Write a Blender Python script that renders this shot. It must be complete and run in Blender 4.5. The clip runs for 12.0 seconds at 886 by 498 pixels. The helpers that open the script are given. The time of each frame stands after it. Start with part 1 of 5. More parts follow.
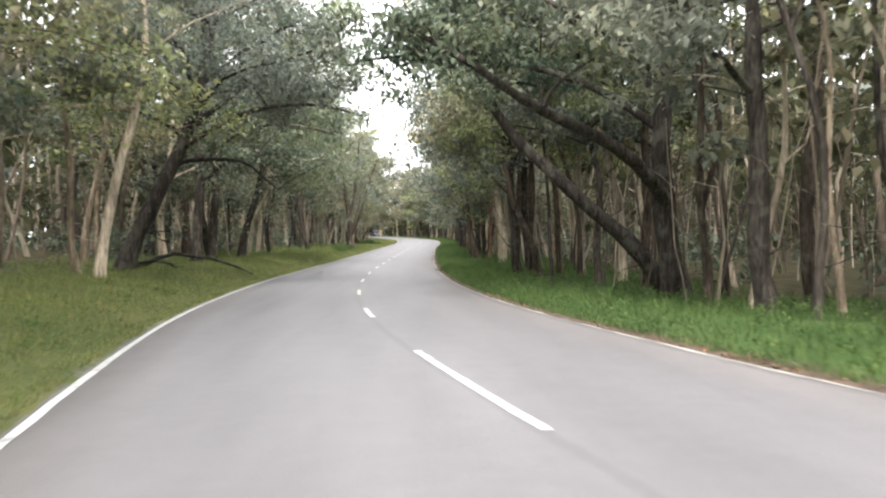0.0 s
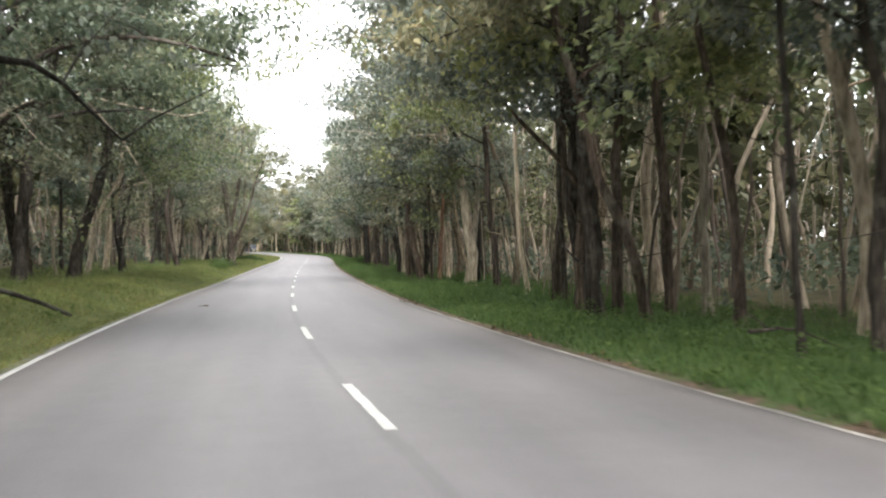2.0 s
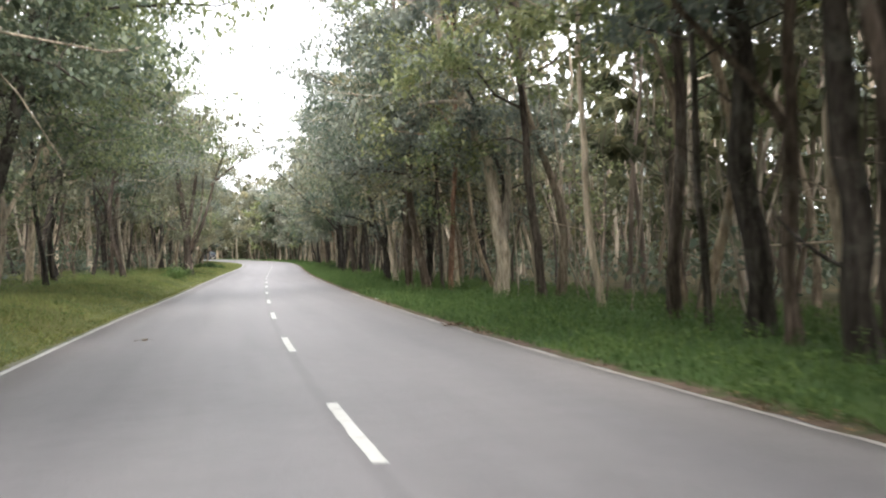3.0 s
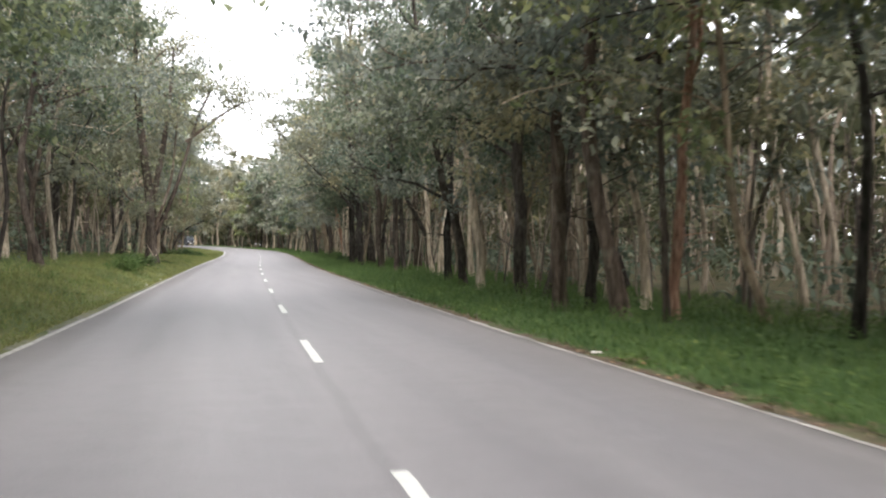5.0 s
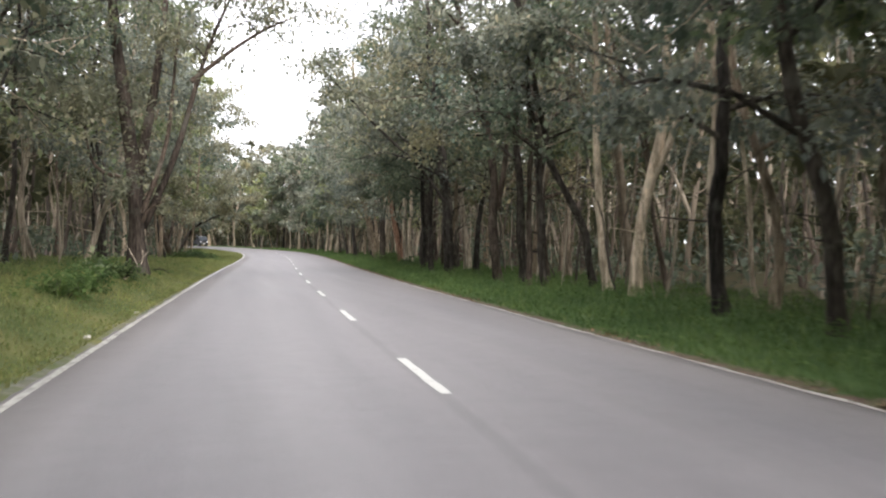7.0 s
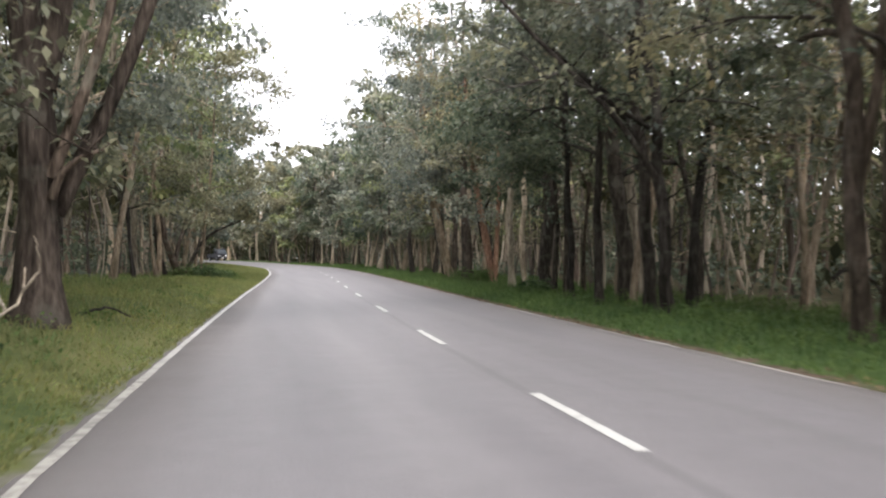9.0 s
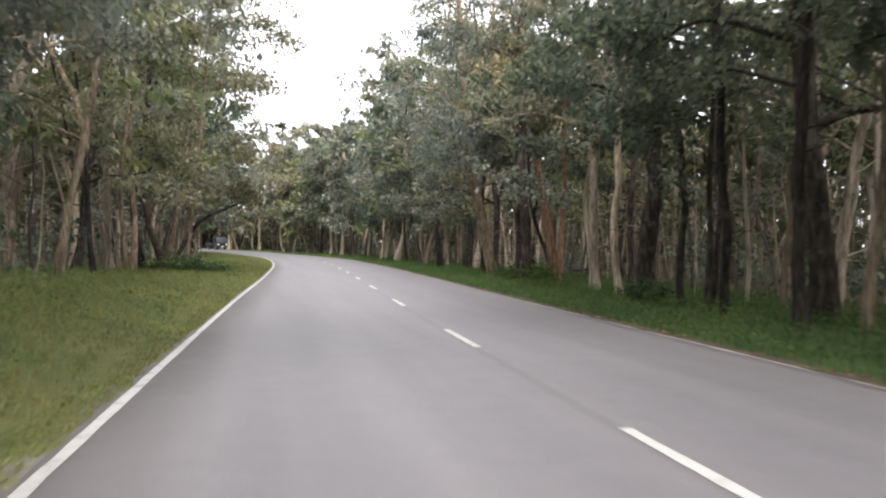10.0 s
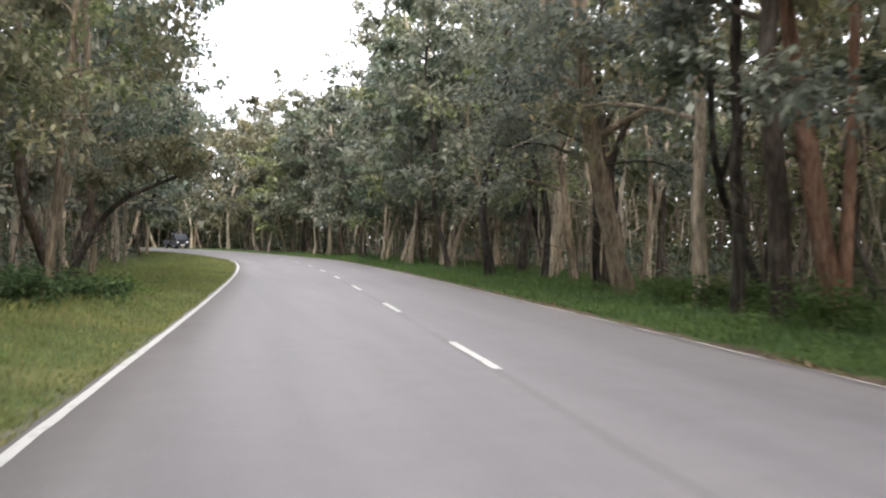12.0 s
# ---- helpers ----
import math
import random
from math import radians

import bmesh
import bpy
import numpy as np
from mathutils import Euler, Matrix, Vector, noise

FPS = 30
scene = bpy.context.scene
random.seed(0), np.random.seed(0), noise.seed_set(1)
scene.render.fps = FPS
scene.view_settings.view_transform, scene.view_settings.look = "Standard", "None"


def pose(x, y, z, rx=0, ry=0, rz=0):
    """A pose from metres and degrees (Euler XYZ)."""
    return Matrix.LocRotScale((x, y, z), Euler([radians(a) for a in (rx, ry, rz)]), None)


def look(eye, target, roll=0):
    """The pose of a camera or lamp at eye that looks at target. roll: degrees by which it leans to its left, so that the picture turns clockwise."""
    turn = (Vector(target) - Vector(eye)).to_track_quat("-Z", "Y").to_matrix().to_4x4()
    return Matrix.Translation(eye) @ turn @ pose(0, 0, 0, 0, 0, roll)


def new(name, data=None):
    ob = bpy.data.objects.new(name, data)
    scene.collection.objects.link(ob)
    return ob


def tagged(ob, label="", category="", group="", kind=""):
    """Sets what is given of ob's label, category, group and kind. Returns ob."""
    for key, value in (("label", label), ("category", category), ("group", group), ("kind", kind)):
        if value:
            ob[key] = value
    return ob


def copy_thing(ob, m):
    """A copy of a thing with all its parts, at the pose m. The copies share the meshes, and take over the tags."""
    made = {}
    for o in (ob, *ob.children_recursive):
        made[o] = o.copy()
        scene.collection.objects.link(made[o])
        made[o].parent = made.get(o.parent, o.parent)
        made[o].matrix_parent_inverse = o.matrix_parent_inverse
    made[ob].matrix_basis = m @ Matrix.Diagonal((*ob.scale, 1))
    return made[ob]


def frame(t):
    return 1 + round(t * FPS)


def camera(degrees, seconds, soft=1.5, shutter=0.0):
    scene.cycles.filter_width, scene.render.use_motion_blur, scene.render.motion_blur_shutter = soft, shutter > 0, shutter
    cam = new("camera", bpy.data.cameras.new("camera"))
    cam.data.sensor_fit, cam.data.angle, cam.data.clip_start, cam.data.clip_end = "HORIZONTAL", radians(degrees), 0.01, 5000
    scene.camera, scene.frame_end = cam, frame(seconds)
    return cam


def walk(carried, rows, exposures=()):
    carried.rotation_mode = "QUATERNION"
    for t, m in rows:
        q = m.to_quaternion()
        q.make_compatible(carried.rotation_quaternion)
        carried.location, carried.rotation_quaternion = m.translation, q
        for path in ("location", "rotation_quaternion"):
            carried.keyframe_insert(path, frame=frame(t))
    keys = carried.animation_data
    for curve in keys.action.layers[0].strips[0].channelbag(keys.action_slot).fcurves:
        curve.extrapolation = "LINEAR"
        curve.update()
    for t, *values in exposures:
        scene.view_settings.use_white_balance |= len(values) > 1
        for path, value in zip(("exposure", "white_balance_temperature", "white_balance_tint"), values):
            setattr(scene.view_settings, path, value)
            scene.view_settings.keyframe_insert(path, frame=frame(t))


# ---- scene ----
cam = camera(47.0, 12.0, soft=2.1, shutter=0.35)
PATH = [
    (0.0, -2.582, -10.627, 1.798, -2.706, -0.784, 1.048),
    (0.5, -3.304, -5.461, 1.719, -4.826, -0.785, 1.192),
    (1.0, -3.885, -0.212, 1.665, -6.387, -0.67, 1.292),
    (1.5, -4.338, 5.165, 1.609, -8.198, 0.306, 1.026),
    (2.0, -4.612, 10.559, 1.561, -9.941, 0.071, 0.782),
    (2.5, -4.768, 15.907, 1.514, -11.486, 0.316, 1.641),
    (3.0, -4.852, 21.229, 1.478, -12.174, 0.251, 1.831),
    (3.5, -4.936, 26.636, 1.454, -12.427, 0.72, 0.396),
    (5.5, -4.737, 48.768, 1.376, -13.347, -0.269, 0.111),
    (6.0, -4.753, 54.254, 1.372, -13.241, 0.086, 0.055),
    (6.5, -4.787, 59.653, 1.386, -12.761, -0.077, -0.017),
    (8.5, -4.813, 80.738, 1.381, -12.283, 0.296, 1.17),
    (9.0, -4.689, 86.096, 1.38, -11.373, 0.749, 0.261),
    (9.5, -4.572, 91.683, 1.446, -10.853, 0.61, -0.396),
    (10.0, -4.307, 97.245, 1.463, -11.15, 0.242, -0.347),
    (10.5, -4.03, 102.883, 1.488, -11.371, -0.344, -0.411),
    (11.0, -3.685, 108.495, 1.514, -11.926, -0.497, -0.301),
    (11.5, -3.312, 113.968, 1.534, -12.652, -0.317, -0.045),
    (12.0, -2.979, 119.501, 1.574, -12.376, 0.067, 0.041),
]
walk(cam, [(t, pose(x, y, z, 90 + pitch, roll, yaw)) for t, x, y, z, yaw, pitch, roll in PATH], exposures=[(0.0, 1.78, 6450, 11), (4.5, 1.58, 6420, 12.5), (9.0, 1.23, 6400, 15), (11.0, 1.3, 6400, 15), (12.0, 1.18, 6400, 14.5)])

# ---- sky and sun: a bright overcast day ----
world = bpy.data.worlds.new("overcast_sky")
scene.world = world
world.use_nodes = True
wn, wl = world.node_tree.nodes, world.node_tree.links
sky = wn.new("ShaderNodeTexSky")
sky.sky_type, sky.sun_disc = "NISHITA", False
sky.sun_elevation, sky.sun_rotation, sky.dust_density = radians(44), radians(184), 4.0
cloud = wn.new("ShaderNodeMix")
cloud.data_type = "RGBA"
cloud.inputs["Factor"].default_value = 0.85
wl.new(sky.outputs["Color"], cloud.inputs["A"])
cloud.inputs["B"].default_value = (9.5, 9.6, 9.7, 1)
wl.new(cloud.outputs["Result"], wn["Background"].inputs["Color"])
wn["Background"].inputs["Strength"].default_value = 0.13
sun_data = bpy.data.lights.new("sun", "SUN")
sun_data.energy, sun_data.angle, sun_data.color = 2.3, radians(24), (1.0, 0.96, 0.9)
sun = new("sun", sun_data)
sun.matrix_world = look((-4, 6, 52), (0, 60, 0))


# ---- materials ----
def material(name):
    m = bpy.data.materials.new(name)
    m.use_nodes = True
    return m, m.node_tree.nodes, m.node_tree.links, m.node_tree.nodes["Principled BSDF"]


def noise_node(n, l, scale, detail=4.0, stretch=(1, 1, 1)):
    co = n.new("ShaderNodeTexCoord")
    mp = n.new("ShaderNodeMapping")
    mp.inputs["Scale"].default_value = stretch
    tx = n.new("ShaderNodeTexNoise")
    tx.inputs["Scale"].default_value, tx.inputs["Detail"].default_value = scale, detail
    l.new(co.outputs["Object"], mp.inputs["Vector"])
    l.new(mp.outputs["Vector"], tx.inputs["Vector"])
    return tx.outputs["Fac"]


def ramp(n, l, fac, *stops):
    r = n.new("ShaderNodeValToRGB")
    els = r.color_ramp.elements
    while len(els) < len(stops):
        els.new(0.5)
    for e, (at, col) in zip(els, stops):
        e.position, e.color = at, (*col, 1)
    l.new(fac, r.inputs["Fac"])
    return r.outputs["Color"]


def blend(n, l, fac, a, b, kind="MIX"):
    m = n.new("ShaderNodeMix")
    m.data_type, m.blend_type = "RGBA", kind
    for sock, v in (("Factor", fac), ("A", a), ("B", b)):
        if isinstance(v, (int, float)):
            m.inputs[sock].default_value = v
        elif isinstance(v, tuple):
            m.inputs[sock].default_value = (*v, 1)
        else:
            l.new(v, m.inputs[sock])
    return m.outputs["Result"]


def bump(n, l, fac, bsdf, strength, distance):
    b = n.new("ShaderNodeBump")
    b.inputs["Strength"].default_value, b.inputs["Distance"].default_value = strength, distance
    l.new(fac, b.inputs["Height"])
    l.new(b.outputs["Normal"], bsdf.inputs["Normal"])


def value_math(n, l, op, a, b):
    m = n.new("ShaderNodeMath")
    m.operation = op
    for i, v in enumerate((a, b)):
        if isinstance(v, (int, float)):
            m.inputs[i].default_value = v
        else:
            l.new(v, m.inputs[i])
    return m.outputs[0]


def asphalt():
    m, n, l, b = material("asphalt")
    base = ramp(n, l, noise_node(n, l, 1.4, 6, (1, 0.06, 1)), (0.3, (0.151, 0.143, 0.148)), (0.7, (0.185, 0.175, 0.181)))
    base = blend(n, l, 1.0, base, ramp(n, l, noise_node(n, l, 2.6, 6), (0.3, (0.95, 0.95, 0.95)), (0.7, (1.04, 1.04, 1.04))), "MULTIPLY")
    grain = ramp(n, l, noise_node(n, l, 90, 2), (0.35, (0.72, 0.72, 0.72)), (0.7, (1.15, 1.15, 1.15)))
    col = blend(n, l, 0.6, base, grain, "MULTIPLY")
    # darker worn tracks and the joint along the middle, in the road's own across-coordinate
    at = n.new("ShaderNodeAttribute")
    at.attribute_name = "across"
    seam = ramp(n, l, value_math(n, l, "ADD", at.outputs["Fac"], value_math(n, l, "MULTIPLY", noise_node(n, l, 0.6, 3), 0.012)),
                (0.488, (1, 1, 1)), (0.496, (0.86, 0.86, 0.86)), (0.504, (0.86, 0.86, 0.86)), (0.512, (1, 1, 1)))
    lane = ramp(n, l, at.outputs["Fac"], (0.0, (1.08, 1.05, 1.0)), (0.14, (1, 1, 1)), (0.22, (0.93, 0.93, 0.94)), (0.32, (1.03, 1.03, 1.03)), (0.42, (0.94, 0.94, 0.95)),
                (0.5, (1.02, 1.02, 1.02)), (0.62, (0.93, 0.93, 0.94)), (0.72, (1.02, 1.02, 1.02)), (0.82, (0.94, 0.94, 0.95)), (1.0, (1.06, 1.03, 0.98)))
    col = blend(n, l, 1.0, col, lane, "MULTIPLY")
    col = blend(n, l, 1.0, col, seam, "MULTIPLY")
    l.new(col, b.inputs["Base Color"])
    b.inputs["Roughness"].default_value = 0.6
    b.inputs["Specular IOR Level"].default_value = 0.48
    bump(n, l, noise_node(n, l, 140, 2), b, 0.5, 0.004)
    return m


def road_paint():
    m, n, l, b = material("road_paint")
    wear = ramp(n, l, noise_node(n, l, 6, 6), (0.28, (0.26, 0.26, 0.25)), (0.42, (0.46, 0.46, 0.44)))
    l.new(wear, b.inputs["Base Color"])
    b.inputs["Roughness"].default_value = 0.65
    bump(n, l, noise_node(n, l, 120, 2), b, 0.4, 0.003)
    return m


def line_paint():
    """White edge-line paint, dull and dusty along one stretch of the road."""
    m, n, l, b = material("edge_line_paint")
    wear = ramp(n, l, noise_node(n, l, 5, 7), (0.3, (0.24, 0.24, 0.23)), (0.44, (0.46, 0.46, 0.44)))
    dusty = ramp(n, l, noise_node(n, l, 7, 7), (0.38, (0.17, 0.165, 0.15)), (0.56, (0.36, 0.35, 0.315)))
    co = n.new("ShaderNodeTexCoord")
    xyz = n.new("ShaderNodeSeparateXYZ")
    l.new(co.outputs["Object"], xyz.inputs[0])
    along = value_math(n, l, "DIVIDE", xyz.outputs["Y"], 200.0)
    along = value_math(n, l, "ADD", along, value_math(n, l, "MULTIPLY", noise_node(n, l, 0.15, 3), 0.08))
    share = ramp(n, l, along, (0.2, (0, 0, 0)), (0.28, (1, 1, 1)), (0.52, (1, 1, 1)), (0.57, (0, 0, 0)))
    l.new(blend(n, l, share, wear, dusty), b.inputs["Base Color"])
    b.inputs["Roughness"].default_value = 0.7
    bump(n, l, noise_node(n, l, 120, 2), b, 0.4, 0.003)
    return m


def soil_and_grass():
    m, n, l, b = material("soil_and_grass")
    at = n.new("ShaderNodeAttribute")
    at.attribute_name = "verge"
    bank = n.new("ShaderNodeAttribute")
    bank.attribute_name = "bank"
    lush = ramp(n, l, noise_node(n, l, 0.7, 6), (0.3, (0.042, 0.078, 0.027)), (0.5, (0.064, 0.108, 0.037)), (0.72, (0.092, 0.128, 0.052)))
    dry = ramp(n, l, noise_node(n, l, 0.5, 6), (0.3, (0.088, 0.102, 0.038)), (0.5, (0.12, 0.126, 0.048)), (0.72, (0.155, 0.148, 0.062)))
    tuft = ramp(n, l, noise_node(n, l, 0.28, 4), (0.42, (0, 0, 0)), (0.6, (0.75, 0.75, 0.75)))
    dry = blend(n, l, tuft, dry, ramp(n, l, noise_node(n, l, 3.0, 5), (0.3, (0.042, 0.07, 0.024)), (0.7, (0.085, 0.112, 0.04))))
    grass = blend(n, l, bank.outputs["Fac"], lush, dry)
    grass = blend(n, l, 1.0, grass, ramp(n, l, noise_node(n, l, 22, 4), (0.3, (0.72, 0.74, 0.7)), (0.7, (1.16, 1.14, 1.1))), "MULTIPLY")
    litter = ramp(n, l, noise_node(n, l, 1.3, 6), (0.3, (0.04, 0.042, 0.022)), (0.5, (0.065, 0.06, 0.032)), (0.75, (0.11, 0.085, 0.055)))
    red_dirt = ramp(n, l, noise_node(n, l, 5, 6), (0.3, (0.06, 0.044, 0.033)), (0.7, (0.145, 0.106, 0.08)))
    grey_dirt = ramp(n, l, noise_node(n, l, 7, 6), (0.3, (0.10, 0.095, 0.078)), (0.7, (0.22, 0.21, 0.185)))
    dirt = blend(n, l, bank.outputs["Fac"], red_dirt, grey_dirt)
    jag = value_math(n, l, "ADD", at.outputs["Fac"], value_math(n, l, "MULTIPLY", value_math(n, l, "SUBTRACT", noise_node(n, l, 2.2, 5), 0.5), 0.12))
    f1 = ramp(n, l, jag, (0.035, (0, 0, 0)), (0.075, (1, 1, 1)))
    f2 = ramp(n, l, at.outputs["Fac"], (0.55, (0, 0, 0)), (0.85, (1, 1, 1)))
    col = blend(n, l, f1, dirt, blend(n, l, f2, grass, litter))
    l.new(col, b.inputs["Base Color"])
    b.inputs["Roughness"].default_value = 0.95
    b.inputs["Specular IOR Level"].default_value = 0.1
    bump(n, l, noise_node(n, l, 9, 6), b, 0.5, 0.04)
    return m


def bark(name, dark, mid, light):
    m, n, l, b = material(name)
    plates = noise_node(n, l, 16, 8, (1, 1, 0.2))
    streak = noise_node(n, l, 4.5, 5, (1, 1, 0.12))
    blot = noise_node(n, l, 1.6, 5)
    col = ramp(n, l, plates, (0.3, dark), (0.5, mid), (0.72, light))
    col = blend(n, l, 1.0, col, ramp(n, l, streak, (0.32, (0.5, 0.5, 0.5)), (0.62, (1.25, 1.25, 1.25))), "MULTIPLY")
    lichen = (0.5 * light[0] + 0.12, 0.5 * light[1] + 0.125, 0.5 * light[2] + 0.105)
    col = blend(n, l, ramp(n, l, blot, (0.56, (0, 0, 0)), (0.66, (0.5, 0.5, 0.5))), col, lichen)
    info = n.new("ShaderNodeObjectInfo")
    shade = ramp(n, l, info.outputs["Random"], (0.0, (0.7, 0.71, 0.72)), (1.0, (1.25, 1.2, 1.15)))
    l.new(blend(n, l, 1.0, col, shade, "MULTIPLY"), b.inputs["Base Color"])
    b.inputs["Roughness"].default_value = 0.95
    b.inputs["Specular IOR Level"].default_value = 0.08
    bump(n, l, plates, b, 1.0, 0.07)
    return m


def leaf_material(name, dark, mid, light, through_light=0.45):
    m, n, l, b = material(name)
    geo = n.new("ShaderNodeNewGeometry")
    col = ramp(n, l, geo.outputs["Random Per Island"], (0.0, dark), (0.5, mid), (0.96, light), (1.0, (light[0] * 1.25, light[1] * 1.1, light[2])))
    info = n.new("ShaderNodeObjectInfo")
    tint = ramp(n, l, info.outputs["Random"], (0.0, (0.82, 0.88, 0.92)), (0.5, (1, 1, 1)), (1.0, (1.18, 1.1, 0.98)))
    patch = ramp(n, l, noise_node(n, l, 0.45, 3), (0.3, (0.8, 0.84, 0.88)), (0.7, (1.2, 1.15, 1.0)))
    col = blend(n, l, 1.0, blend(n, l, 1.0, col, tint, "MULTIPLY"), patch, "MULTIPLY")
    l.new(col, b.inputs["Base Color"])
    b.inputs["Roughness"].default_value = 0.5
    b.inputs["Specular IOR Level"].default_value = 0.35
    tr = n.new("ShaderNodeBsdfTranslucent")
    l.new(col, tr.inputs["Color"])
    mix = n.new("ShaderNodeMixShader")
    mix.inputs[0].default_value = through_light
    l.new(b.outputs[0], mix.inputs[1])
    l.new(tr.outputs[0], mix.inputs[2])
    l.new(mix.outputs[0], n["Material Output"].inputs["Surface"])
    return m


def plain(name, colour, rough, metal=0.0, grain=0.15):
    m, n, l, b = material(name)
    k = 1 - grain
    l.new(ramp(n, l, noise_node(n, l, 8, 5), (0.3, tuple(c * k for c in colour)), (0.7, colour)), b.inputs["Base Color"])
    b.inputs["Roughness"].default_value, b.inputs["Metallic"].default_value = rough, metal
    return m


def faded_paint():
    m, n, l, b = material("faded_road_paint")
    wear = ramp(n, l, noise_node(n, l, 3, 8, (1, 0.25, 1)), (0.36, (0.17, 0.16, 0.15)), (0.58, (0.38, 0.36, 0.33)))
    l.new(wear, b.inputs["Base Color"])
    b.inputs["Roughness"].default_value = 0.8
    return m


ASPHALT, PAINT, EDGE_PAINT, FADED, SOIL = asphalt(), road_paint(), line_paint(), faded_paint(), soil_and_grass()
BARK = {
    "dark": bark("dark_bark", (0.026, 0.023, 0.020), (0.058, 0.051, 0.045), (0.108, 0.097, 0.086)),
    "brown": bark("brown_bark", (0.045, 0.036, 0.030), (0.098, 0.078, 0.064), (0.17, 0.14, 0.115)),
    "tan": bark("tan_bark", (0.125, 0.1, 0.072), (0.25, 0.2, 0.148), (0.39, 0.325, 0.25)),
    "pale": bark("pale_bark", (0.24, 0.2, 0.155), (0.46, 0.39, 0.305), (0.64, 0.56, 0.45)),
    "red": bark("red_bark", (0.13, 0.075, 0.054), (0.28, 0.165, 0.118), (0.42, 0.285, 0.21)),
}
LEAF = {
    "deep": leaf_material("deep_green_leaves", (0.071, 0.094, 0.069), (0.121, 0.153, 0.110), (0.205, 0.240, 0.174)),
    "grey": leaf_material("grey_green_leaves", (0.119, 0.136, 0.118), (0.196, 0.216, 0.180), (0.311, 0.325, 0.271)),
    "fresh": leaf_material("fresh_green_leaves", (0.115, 0.150, 0.076), (0.216, 0.254, 0.130), (0.343, 0.365, 0.204)),
    "olive": leaf_material("olive_green_leaves", (0.131, 0.136, 0.095), (0.231, 0.230, 0.156), (0.349, 0.333, 0.230)),
}


def grass_material(name, dark, mid, light):
    m = leaf_material(name, dark, mid, light, 0.5)
    bsdf = m.node_tree.nodes["Principled BSDF"]
    bsdf.inputs["Specular IOR Level"].default_value, bsdf.inputs["Roughness"].default_value = 0.15, 0.75
    return m


# leaves of the forest interior: its shade is put into a darker, browner colour
LEAF["shade"] = grass_material("shade_toned_leaves", (0.045, 0.05, 0.03), (0.085, 0.09, 0.052), (0.15, 0.145, 0.085))
LEAF["shrub"] = grass_material("shrub_leaves", (0.044, 0.072, 0.034), (0.082, 0.125, 0.054), (0.15, 0.2, 0.095))
GRASS_GREEN = grass_material("green_grass", (0.064, 0.112, 0.04), (0.1, 0.162, 0.056), (0.148, 0.208, 0.08))
GRASS_BANK = grass_material("bank_grass", (0.155, 0.205, 0.08), (0.212, 0.255, 0.1), (0.28, 0.305, 0.132))
GRASS_DRY = grass_material("yellowing_grass", (0.175, 0.196, 0.076), (0.23, 0.24, 0.096), (0.31, 0.298, 0.138))

# ---- the road's line and the lie of the land ----
LINE_Y = [-60, -40, -20, -10, 0, 10, 20, 30, 40, 50, 60, 70, 80, 90, 100, 110, 120, 130, 140, 150, 165, 180, 192, 204, 215, 222, 231, 239, 246, 253, 265]
LINE_X = [19, 7.5, 1.9, -0.3, -1.93, -3.1, -3.69, -3.88, -3.81, -3.58, -3.26, -2.89, -2.5, -2.08, -1.64, -1.15, -0.62, -0.05, 0.53, 1.06, 1.75, 2.1, 1.9, 0.6, -2.2, -4.8, -9.2, -14.5, -21, -30, -52]
RISE_Y = [-60, -20, 0, 20, 40, 60, 80, 100, 120, 140, 160, 180, 192, 204, 215, 222, 231, 239, 246, 253, 265]
RISE_Z = [1.0, 0.54, 0.29, 0.12, 0.03, 0, 0.03, 0.1, 0.22, 0.36, 0.52, 0.7, 0.86, 1.03, 1.28, 1.5, 1.75, 1.95, 2.1, 2.2, 2.4]
LEFT, RIGHT = 4.12, 3.4


def smooth_line(px, py, step=1.0):
    """Catmull-Rom through the control points, resampled at even steps."""
    p = np.column_stack([px, py]).astype(float)
    p = np.vstack([2 * p[0] - p[1], p, 2 * p[-1] - p[-2]])
    out = []
    for i in range(1, len(p) - 2):
        for u in np.arange(0, 1, 0.05):
            a, b, c, d = p[i - 1:i + 3]
            out.append(0.5 * (2 * b + (c - a) * u + (2 * a - 5 * b + 4 * c - d) * u * u + (3 * b - a - 3 * c + d) * u ** 3))
    out = np.array(out + [p[-2]])
    for _ in range(12):
        out[1:-1] = 0.25 * out[:-2] + 0.5 * out[1:-1] + 0.25 * out[2:]
    s = np.concatenate([[0], np.cumsum(np.linalg.norm(np.diff(out, axis=0), axis=1))])
    at = np.arange(0, s[-1], step)
    return np.column_stack([np.interp(at, s, out[:, 0]), np.interp(at, s, out[:, 1])])


LINE = smooth_line(LINE_X, LINE_Y)
TAN = np.gradient(LINE, axis=0)
TAN /= np.linalg.norm(TAN, axis=1)[:, None]
SIDE = np.column_stack([TAN[:, 1], -TAN[:, 0]])
rise = np.interp(LINE[:, 1], RISE_Y, RISE_Z)
for _ in range(8):
    rise[1:-1] = 0.25 * rise[:-2] + 0.5 * rise[1:-1] + 0.25 * rise[2:]


def road_frame(x, y):
    """Signed distance across the road's line (right is plus), and the road's height there."""
    x, y = np.atleast_1d(x).astype(float), np.atleast_1d(y).astype(float)
    d, z = np.empty(len(x)), np.empty(len(x))
    for a in range(0, len(x), 4000):
        q = np.column_stack([x[a:a + 4000], y[a:a + 4000]])
        k = ((q[:, None, :] - LINE[None]) ** 2).sum(2).argmin(1)
        off = q - LINE[k]
        side = (off * SIDE[k]).sum(1)
        d[a:a + 4000] = np.sign(side) * np.linalg.norm(off, axis=1)
        z[a:a + 4000] = rise[k]
    return d, z


